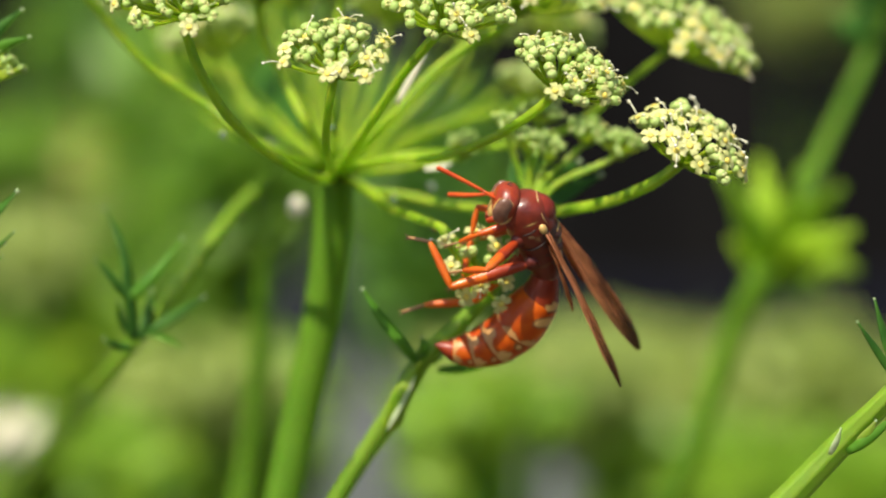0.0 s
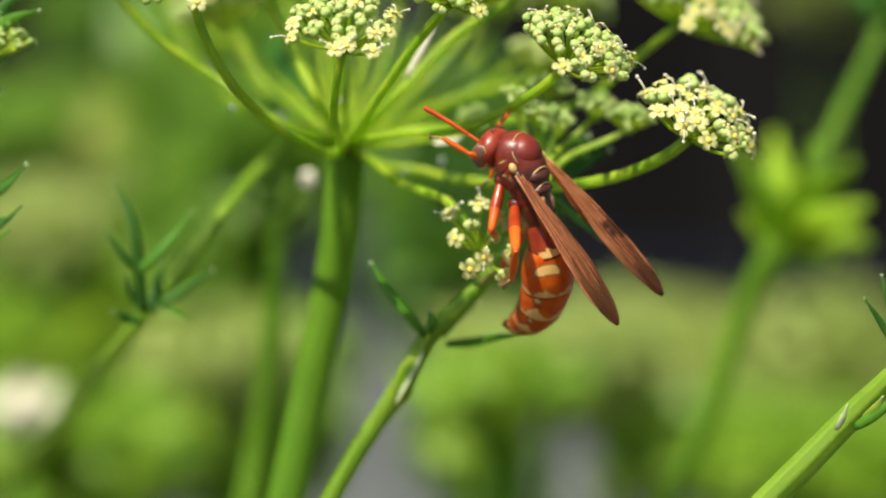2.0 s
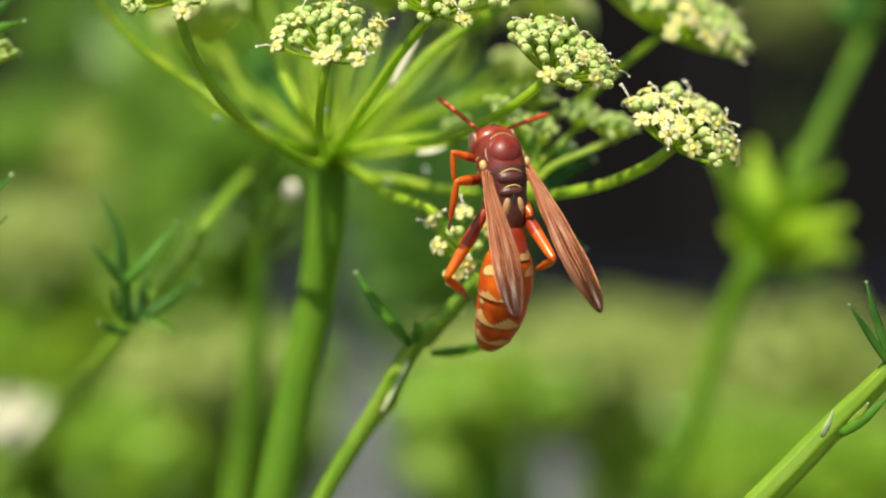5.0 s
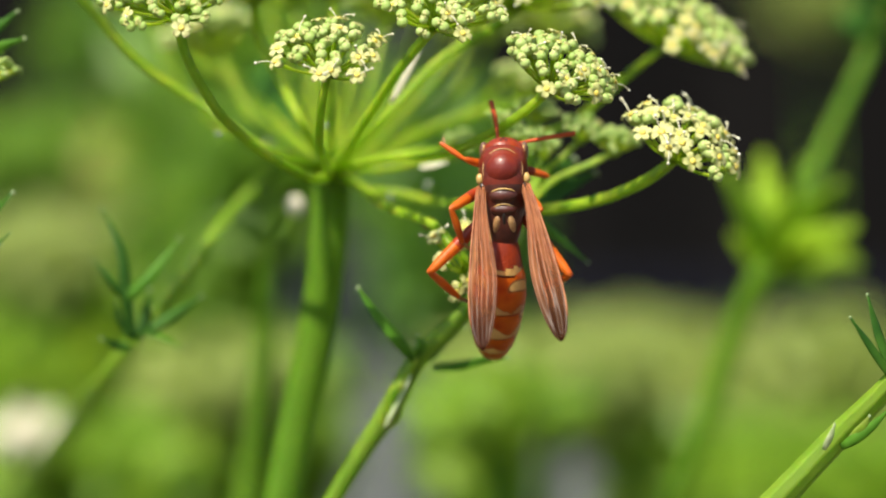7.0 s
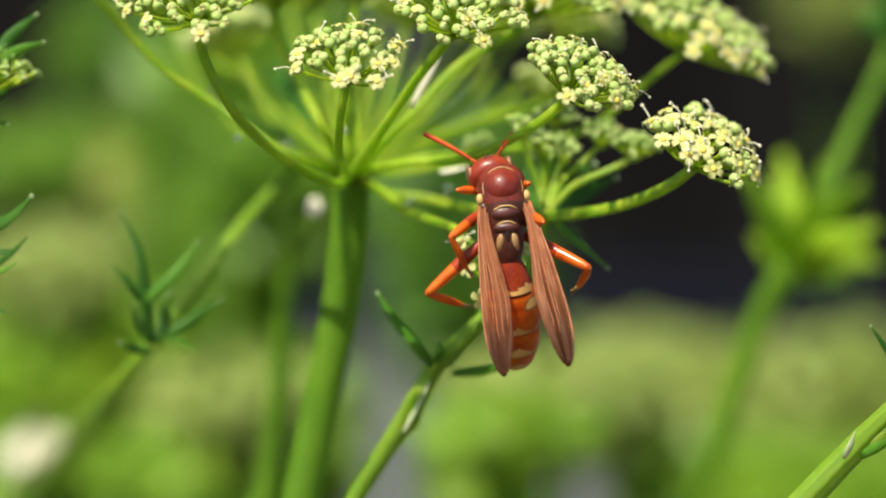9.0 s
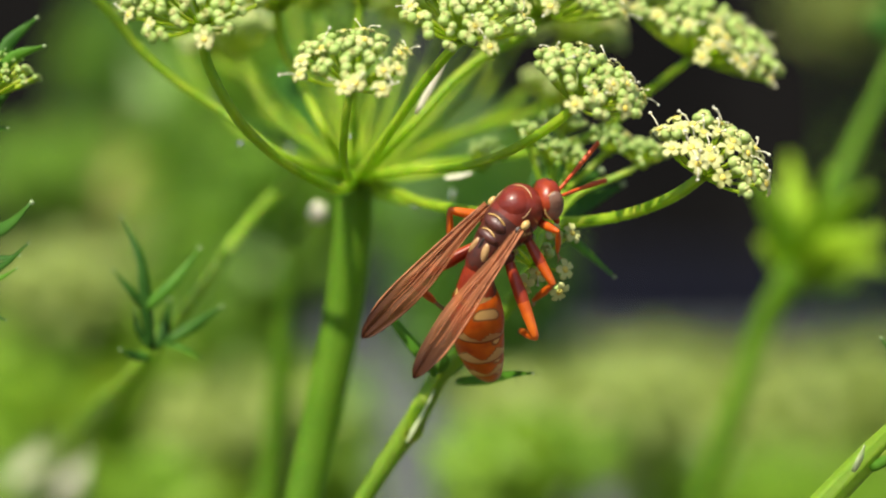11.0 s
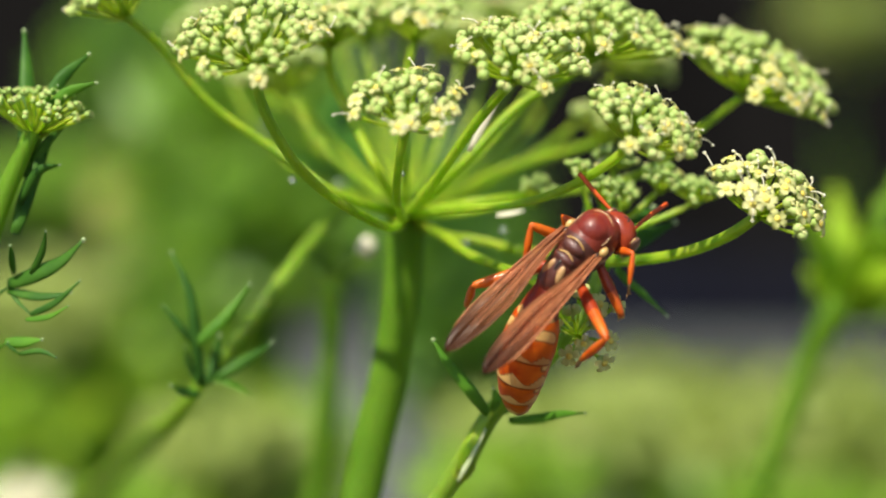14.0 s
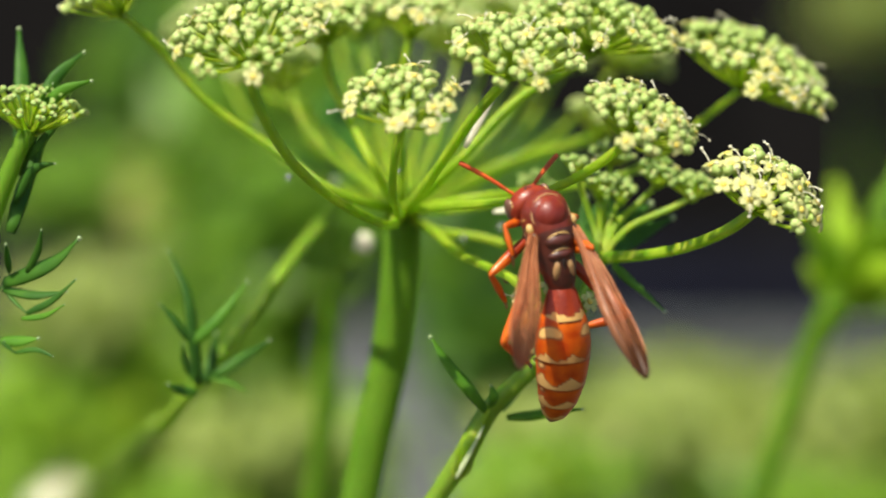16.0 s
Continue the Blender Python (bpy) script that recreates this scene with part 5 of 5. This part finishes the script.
# where thigh and shin of each leg point, in the wasp's own space: seconds, thigh, shin
POSES = {
    ("front", -1): [(0, -0.08, 0.15, -0.99, 0.6, -0.3, -0.74), (1, -0.71, 0.27, -0.65, 0.6, -0.3, -0.74), (2, -0.84, 0.54, -0.03, -0.4, 0.83, -0.38), (3, -0.94, 0.31, -0.13, -0.18, -0.94, -0.29), (4, -0.83, 0.28, 0.47, -0.32, -0.32, -0.89), (4.5, -0.88, 0.31, 0.37, -0.04, -0.95, -0.3), (5, -0.93, 0.28, 0.23, 0.05, -0.85, -0.52), (7.5, -0.64, 0.17, 0.75, -0.69, 0.72, 0.09), (8, -0.68, 0.15, 0.72, 0.55, 0.2, -0.8), (9, -0.89, 0.01, 0.45, 0.55, 0.2, -0.8), (11.5, -0.45, 0.35, -0.8, 0.3, -0.75, -0.55), (13.5, -0.45, 0.35, -0.8, 0.3, -0.75, -0.55), (14.5, -0.52, -0.49, 0.7, 0.55, 0.2, -0.8), (16, -0.88, -0.08, 0.47, 0.02, -1, -0.08)],
    ("front", 1): [(0, 0.45, 0.35, -0.8, -0.3, -0.75, -0.55), (2, 0.45, 0.35, -0.8, -0.3, -0.75, -0.55), (5, 0.86, -0.25, -0.35, -0.55, 0.2, -0.8), (7.5, 0.86, -0.25, -0.35, -0.55, 0.2, -0.8), (8, 0.62, -0.38, 0.68, -0.55, 0.2, -0.8), (9, 0.42, -0.06, 0.91, -0.55, 0.2, -0.8), (11.5, 0.99, 0.12, 0.05, 0.12, -0.59, -0.8), (12, 0.98, 0.16, 0.15, 0.21, -0.54, -0.82), (12.5, 0.91, 0.25, -0.33, -0.22, -0.26, -0.94), (13, 0.98, 0.17, 0.1, 0.47, -0.55, -0.69), (13.5, 0.91, 0.37, -0.18, 0.65, 0.24, -0.72), (14, 0.84, 0.2, 0.5, 0.51, -0.76, -0.39), (14.5, 0.53, 0.06, 0.84, -0.55, 0.2, -0.8), (16, 0.86, -0.25, -0.35, -0.55, 0.2, -0.8)],
    ("middle", -1): [(0, -0.78, 0.1, -0.62, 0.75, -0.15, -0.63), (1, -0.85, -0.2, -0.48, 0.8, 0.2, -0.56), (2, -0.64, -0.75, -0.16, 0.75, -0.2, -0.63), (3, -0.78, -0.34, 0.53, -0.01, -0.74, -0.67), (4, -0.73, -0.24, 0.64, -0.46, -0.77, -0.45), (4.5, -0.48, -0.25, 0.84, -0.53, -0.53, -0.66), (5, -0.74, -0.2, 0.64, -0.09, -0.72, -0.69), (7.5, -0.64, -0.48, 0.6, 0.35, -0.85, -0.4), (8, -0.62, -0.49, 0.61, 0.35, -0.85, -0.4), (9, -0.72, -0.52, 0.45, 0.35, -0.7, -0.6), (14.5, -0.55, -0.41, 0.73, 0.35, -0.7, -0.6), (15, -0.71, -0.45, 0.55, 0.35, -0.8, -0.5), (15.5, -0.84, -0.52, 0.16, 0.4, -0.7, -0.6), (16, -0.89, -0.46, 0.03, 0.4, -0.7, -0.6)],
    ("middle", 1): [(0, 0.45, -0.1, -0.85, -0.5, -0.65, -0.55), (4, 0.07, -0.77, 0.64, -0.35, 0.15, -0.9), (5, 0.04, -0.89, 0.45, -0.35, 0.15, -0.9), (7.5, 0.47, -0.38, 0.8, -0.35, 0.15, -0.9), (8, 0.4, -0.28, 0.87, -0.35, 0.15, -0.9), (9, 0.37, -0.47, 0.8, -0.35, 0.15, -0.9), (11.5, 0.75, -0.24, -0.62, -0.5, -0.65, -0.55), (12.5, 0.66, -0.15, -0.74, -0.5, -0.65, -0.55), (13.5, 0.71, -0.45, -0.54, -0.5, -0.65, -0.55), (14, 0.83, -0.34, -0.43, -0.35, 0.15, -0.9), (14.5, 0.66, -0.71, -0.23, -0.35, 0.15, -0.9), (15, 0.66, -0.75, 0.04, -0.35, 0.15, -0.9), (15.5, 0.69, -0.72, 0.1, -0.35, 0.15, -0.9), (16, 0.22, -0.51, 0.83, -0.35, 0.15, -0.9)],
    ("hind", -1): [(0, -0.18, 0.2, -0.96, 0.5, 0.85, -0.05), (1, -0.85, -0.22, -0.48, 0.2, 0.4, -0.87), (2, -0.75, -0.51, 0.42, 0.38, -0.46, -0.8), (3, -0.51, -0.83, -0.22, -0.14, 0.01, -0.99), (4, -0.39, -0.82, -0.41, 0.81, 0.21, -0.55), (5, -0.55, -0.72, -0.42, 0.62, -0.13, -0.78), (7.5, -0.73, -0.62, 0.29, 0.5, -0.6, -0.6), (8, -0.74, -0.62, 0.1, 0.6, -0.45, -0.66), (9, -0.79, -0.59, -0.17, 0.71, -0.17, -0.69), (11.5, -0.29, -0.95, 0.1, 0.02, 0.11, -0.99), (12.5, -0, -0.98, 0.21, -0.55, 0.11, -0.83), (13.5, -0.32, -0.93, 0.19, -0.49, -0.18, -0.86), (14.5, -0.67, -0.73, -0.1, 0.12, -0.23, -0.97), (15.5, -0.48, -0.87, -0.13, 0.5, -0.3, -0.81), (16, -0.57, -0.77, -0.28, 0.63, -0.45, -0.64)],
    ("hind", 1): [(0, 0.1, -0.43, -0.9, 0, 0.36, -0.93), (1, 0.3, -0.4, -0.85, -0.3, -0.2, -0.9), (2, 0.5, -0.3, -0.8, -0.6, -0.5, -0.6), (4, 0.07, -0.85, 0.52, -0.45, -0.05, -0.9), (5, 0.12, -0.89, 0.45, 0.03, 0.14, -0.99), (7.5, 0.66, -0.72, 0.19, -0.6, -0.27, -0.75), (8, 0.74, -0.52, 0.42, -0.47, -0.16, -0.87), (9, 0.73, -0.55, 0.4, -0.16, -0.2, -0.97), (11.5, 0.67, -0.45, -0.59, -0.84, 0.06, -0.53), (12.5, 0.6, -0.38, -0.7, -0.94, 0.04, -0.34), (13.5, 0.39, -0.7, -0.59, -0.9, 0.19, -0.4), (14, 0.87, -0.36, 0.33, -0.37, -0.48, -0.8), (14.5, 0.73, -0.64, 0.25, -0.5, -0.16, -0.85), (15, 0.66, -0.75, 0.03, -0.39, -0.35, -0.85), (15.5, 0.54, -0.84, 0.07, -0.75, -0.1, -0.65), (16, 0.52, -0.85, 0.1, -0.88, 0.05, -0.46)],
}
# the abdomen's kink at the waist, its curl, and its swing to the side
ABDOMEN = [(0, 39, 96, -0), (1, 21, 115, 3), (2, 20, 88, 6), (3, 31, 70, -5), (4, 26, 66, 5), (4.5, 26, 65, 3), (5, 27, 64, -6), (7.5, 16, 48, -10), (8, 22, 58, 1), (9, 27, 69, 3), (11.5, 52, 34, 21), (12, 52, 27, 23), (12.5, 61, 30, 18), (13, 59, 32, 11), (13.5, 32, 59, -11), (14, 31, 49, 16), (14.5, 21, 55, -4), (15, 15, 47, 3), (15.5, 16, 46, -4), (16, 18, 46, -7)]
# how far the wings stand out and up: left out, right out, left up, right up
SPLAY = [(0, 11, -5, 3, 12), (1, 14, -9, 7, 18), (2, -5, 15, 7, 11), (3, 6, 15, 18, 11), (4, 10, 10, 21, 18), (4.5, 8, 11, 18, 17), (5, 9, 10, 20, 18), (7.5, 0, 15, 28, 31), (8, 1, 13, 20, 23), (9, 1, 9, 13, 15), (11.5, 7, 5, -2, -2), (12, -10, 8, 7, -7), (12.5, 11, 4, -11, -4), (13, 4, -13, 1, -10), (13.5, 7, -0, 6, 6), (14, -4, 9, 13, 18), (14.5, 3, 6, 26, 26), (15, 17, 3, 29, 30), (15.5, 32, 1, 27, 24), (16, 36, 2, 33, 26)]
# how far each wing turns about its own length: left, right
TWIST = [(0, 0, -38), (1.5, 0, -22), (2.5, 0, 0), (9.2, 0, 0), (11.3, 38, 0), (13.5, 30, 0), (14.5, 0, 0), (16, 0, 0)]
# which way the antennae point across the view, and how much of their length lies across it: left, right
FEEL = [(0, -60, 1, -97, 0.73), (1, -63, 1, -30, 0.9), (2, -54, 1, 43, 0.83), (3, -52, 1, 22, 0.75), (4, -37, 0.65, 77, 1), (4.5, -24, 0.35, 78, 1), (5, -45, 0.87, 62, 0.87), (7.5, 13, 0.61, 82, 1), (8, -34, 0.72, 68, 1), (9, -55, 1, 23, 0.51), (11.5, 68, 1, 80, 0.74), (12, 64, 1, 76, 0.66), (12.5, 61, 1, 67, 0.59), (13, 63, 0.97, 80, 0.87), (13.5, -19, 0.7, 71, 1), (14, -44, 1, 45, 0.68), (14.5, -64, 1, 19, 0.62), (15, -55, 1, 6, 0.66), (15.5, -56, 1, -7, 0.74), (16, -54, 1, 31, 0.65)]
# how far the head turns about the body's length
CANT = [(0, 0), (9.2, 0), (11.3, -42), (13.0, -42), (13.5, -15), (14.0, 0), (16, 0)]
NOD = [(0, -48), (2.0, -42), (4.0, -42), (9.2, -46), (11.3, -42), (13.0, -42), (14.0, -40), (16, -46)]

# where the head sits
NECK = [(0, 0, 3.7, -1.5), (1, 0.1, 3.9, -1.2), (2, -1, 3.2, -1.5), (3, -1, 2.9, -1.4), (4, -0.1, 3.3, -1), (4.5, 0.6, 3.7, -0.7), (5, 0, 3.2, -1), (7.5, 0.1, 2.7, -0.9), (8, 0.3, 3, -0.9), (9, -0.8, 3.2, -1), (11.5, 1.4, 4.3, -1.4), (12, 0.5, 4.2, -1.2), (12.5, 1.1, 4.4, -1.4), (13, 1, 4.6, -1.1), (13.5, 0.5, 3, -1.4), (14, 1, 3.3, -1.2), (14.5, -0.5, 3.2, -1), (15, -0.9, 3.0, -1.1), (15.5, -0.9, 3.1, -1), (16, -0.8, 3.0, -1.1)]

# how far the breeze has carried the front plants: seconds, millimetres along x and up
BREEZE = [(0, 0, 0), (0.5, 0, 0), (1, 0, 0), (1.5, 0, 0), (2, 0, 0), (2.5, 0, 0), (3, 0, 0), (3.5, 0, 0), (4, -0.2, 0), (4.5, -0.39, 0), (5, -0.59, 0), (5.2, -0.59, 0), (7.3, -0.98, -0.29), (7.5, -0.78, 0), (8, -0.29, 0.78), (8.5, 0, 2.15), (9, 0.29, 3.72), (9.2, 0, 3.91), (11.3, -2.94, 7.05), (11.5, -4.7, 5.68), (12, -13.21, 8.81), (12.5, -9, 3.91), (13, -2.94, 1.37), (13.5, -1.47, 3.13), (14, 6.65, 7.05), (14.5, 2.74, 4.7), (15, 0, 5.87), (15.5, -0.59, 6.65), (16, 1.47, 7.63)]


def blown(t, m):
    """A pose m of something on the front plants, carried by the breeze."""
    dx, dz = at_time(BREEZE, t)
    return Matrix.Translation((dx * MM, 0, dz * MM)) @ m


def motions():
    rows = [
        (0, stance(8.90, -7.50, 1.83, -26.6, 26.3, 81.1)),
        (0.5, stance(8.73, -7.75, 2.18, -30.4, 21.8, 78.6)),
        (1, stance(7.60, -8.00, 2.52, -34.2, 17.3, 76.0)),
        (1.5, stance(8.00, -8.75, 3.98, -29.9, 8.0, 60.9)),
        (2, stance(7.09, -9.50, 4.79, -25.6, -1.2, 45.7)),
        (2.5, stance(8.72, -9.50, 4.84, -22.1, -4.2, 41.4)),
        (3, stance(7.77, -9.50, 4.44, -18.6, -7.2, 37.1)),
        (3.5, stance(6.25, -10.25, 4.91, -15.0, -8.7, 34.5)),
        (4, stance(6.52, -11.00, 5.02, -11.4, -10.2, 31.8)),
        (4.5, stance(6.22, -11.50, 5.03, -8.0, -15.9, 19.3)),
        (5, stance(6.45, -11.50, 5.39, -11.6, -15.7, 20.3)),
        (5.2, stance(6.33, -11.50, 5.52, -10.5, -14.3, 18.0)),
        (7.3, stance(6.35, -11.50, 5.57, 1.1, -0.0, -6.3)),
        (7.5, stance(5.79, -11.50, 5.37, 2.2, 1.4, -8.6)),
        (8, stance(5.32, -11.50, 4.31, 5.2, -1.6, -2.9)),
        (8.5, stance(4.17, -11.50, 4.27, -0.2, -5.9, 0.8)),
        (9, stance(4.53, -11.50, 4.31, -5.7, -10.1, 4.4)),
        (9.2, stance(4.27, -11.26, 4.83, -1.1, -9.8, 1.0)),
        (10.2, stance(4.57, -10.06, 3.91, 21.8, -8.2, -16.1)),
        (11.3, stance(4.28, -8.74, 3.71, 46.9, -6.4, -34.9)),
        (11.5, stance(4.60, -8.50, 3.47, 51.5, -6.1, -38.3)),
        (12, stance(4.98, -8.50, 3.99, 56.8, 4.5, -45.4)),
        (12.5, stance(2.82, -8.50, 3.86, 49.0, -4.1, -47.6)),
        (13, stance(3.78, -8.50, 5.50, 46.7, -12.3, -47.0)),
        (13.5, stance(3.82, -9.50, 6.21, 37.5, -7.0, -49.4)),
        (14, stance(6.22, -10.50, 5.11, 45.0, -11.6, -23.0)),
        (14.5, stance(5.49, -11.50, 6.09, 5.4, -13.0, -5.8)),
        (15, stance(3.78, -11.50, 6.06, -7.0, -5.6, 9.5)),
        (15.5, stance(1.17, -11.50, 5.40, -24.8, -2.3, 10.9)),
        (16, stance(3.63, -11.50, 6.05, -15.9, -4.9, 20.6)),
    ]
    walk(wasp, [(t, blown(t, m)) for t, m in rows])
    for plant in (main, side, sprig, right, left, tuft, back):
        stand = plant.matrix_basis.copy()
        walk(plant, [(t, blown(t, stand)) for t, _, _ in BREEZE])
    rest = eaten.matrix_basis.copy()  # the flower head gives under the wasp's weight
    sways = [(0, 0, 0), (4.5, -0.6, 0.3), (9.2, 0.3, 0.2), (11.3, 3.8, 2.6), (13.5, 3.6, 2.4), (14.0, 2.9, -0.5), (14.5, 1.3, -0.3), (16, 0.5, -0.6)]
    walk(eaten, [(t, Matrix.Translation((x * MM, 0, z * MM)) @ rest) for t, x, z in sways])
    pivot, reach, keys = (NODE - Vector((-120, 20, GROUND))) * MM, Vector((3.5, -2.0, -1.8)) - NODE, []
    for t, x, z in sways:  # its ray swings with it about the joint
        turn = reach.rotation_difference(reach + Vector((x, 0, z))).to_matrix().to_4x4()
        keys.append((t, Matrix.Translation(pivot) @ turn @ Matrix.Translation(-pivot)))
    walk(low_ray, keys)
    times = [t for t, _ in rows]
    for k, ring in enumerate(segments):
        keys = []
        for t in times:
            kink, curl, swing = at_time(ABDOMEN, t)
            p, a, turn = PETIOLE, radians(kink), Matrix.Rotation(radians(swing), 4, "Z")
            for j in range(k):
                p = p + turn @ Vector((0, -math.cos(a), -math.sin(a))) * GASTER_LENGTHS[j]
                a += radians(curl) / 5
            keys.append((t, Matrix.Translation(p * SIZE) @ turn @ Matrix.Rotation(a, 4, "X")))
        walk(ring, keys)
    nods = {}
    for t in times:
        place = Vector(at_time(NECK, t)) - Vector((0, 0.2, 0))
        nods[t] = Matrix.Translation(place * SIZE) @ Matrix.Rotation(-0.2 * place.x, 4, "Z") @ Matrix.Rotation(radians(at_time(CANT, t)[0]), 4, "Y") @ Matrix.Rotation(radians(at_time(NOD, t)[0]), 4, "X")
    walk(head, [(t, nods[t]) for t in times])
    for s in (-1, 1):
        keys = []
        for t, m in rows:
            angle, share = at_time(FEEL, t)[:2] if s < 0 else at_time(FEEL, t)[2:]
            angle = radians(angle)
            way = Vector((math.sin(angle) * share, math.sqrt(max(0.0, 1 - share * share)), math.cos(angle) * share))
            turn = (m @ nods[t]).to_3x3().inverted()
            keys.append((t, aim((0.58 * s, 1.2, 0.42), turn @ way, (s, 0.3, 0))))
        walk(feelers[s], keys)
        keys, behind = [], []
        for t in times:
            left_out, right_out, left_up, right_up = at_time(SPLAY, t)
            high = right_up if s > 0 else left_up
            m = Matrix.Translation(Vector((1.75 * s, -0.4, 1.25)) * SIZE) @ Matrix.Rotation(radians(right_out + 1.3 if s > 0 else -left_out - 1.3), 4, "Z") @ Matrix.Rotation(radians(-high), 4, "X") @ Matrix.Rotation(radians(8 * s + at_time(TWIST, t)[0 if s < 0 else 1]), 4, "Y")
            keys.append((t, m))
            behind.append((t, m @ pose(0, -0.0006, -0.0004, 2, 0, 1 * s)))
        walk(wings[s], keys)
        walk(hind_wings[s], behind)
        for kind, (hip, lengths, thick) in LEGS.items():
            paths = ([], [], [])
            for t in times:
                p = Vector((hip[0] * s, hip[1], hip[2]))
                a = at_time(POSES[kind, s], t)
                ways = [Vector(a[:3]).normalized(), Vector(a[3:]).normalized()]
                ways.append((ways[1] * 0.4 + Vector((-0.2 * s, 0.05, -0.8))).normalized())
                for j in range(3):
                    paths[j].append((t, aim(p, ways[j], (0, 1, 0.2))))
                    p = p + ways[j] * lengths[j]
            for ob, keys in zip(limbs[kind, s], paths):
                walk(ob, keys)


motions()
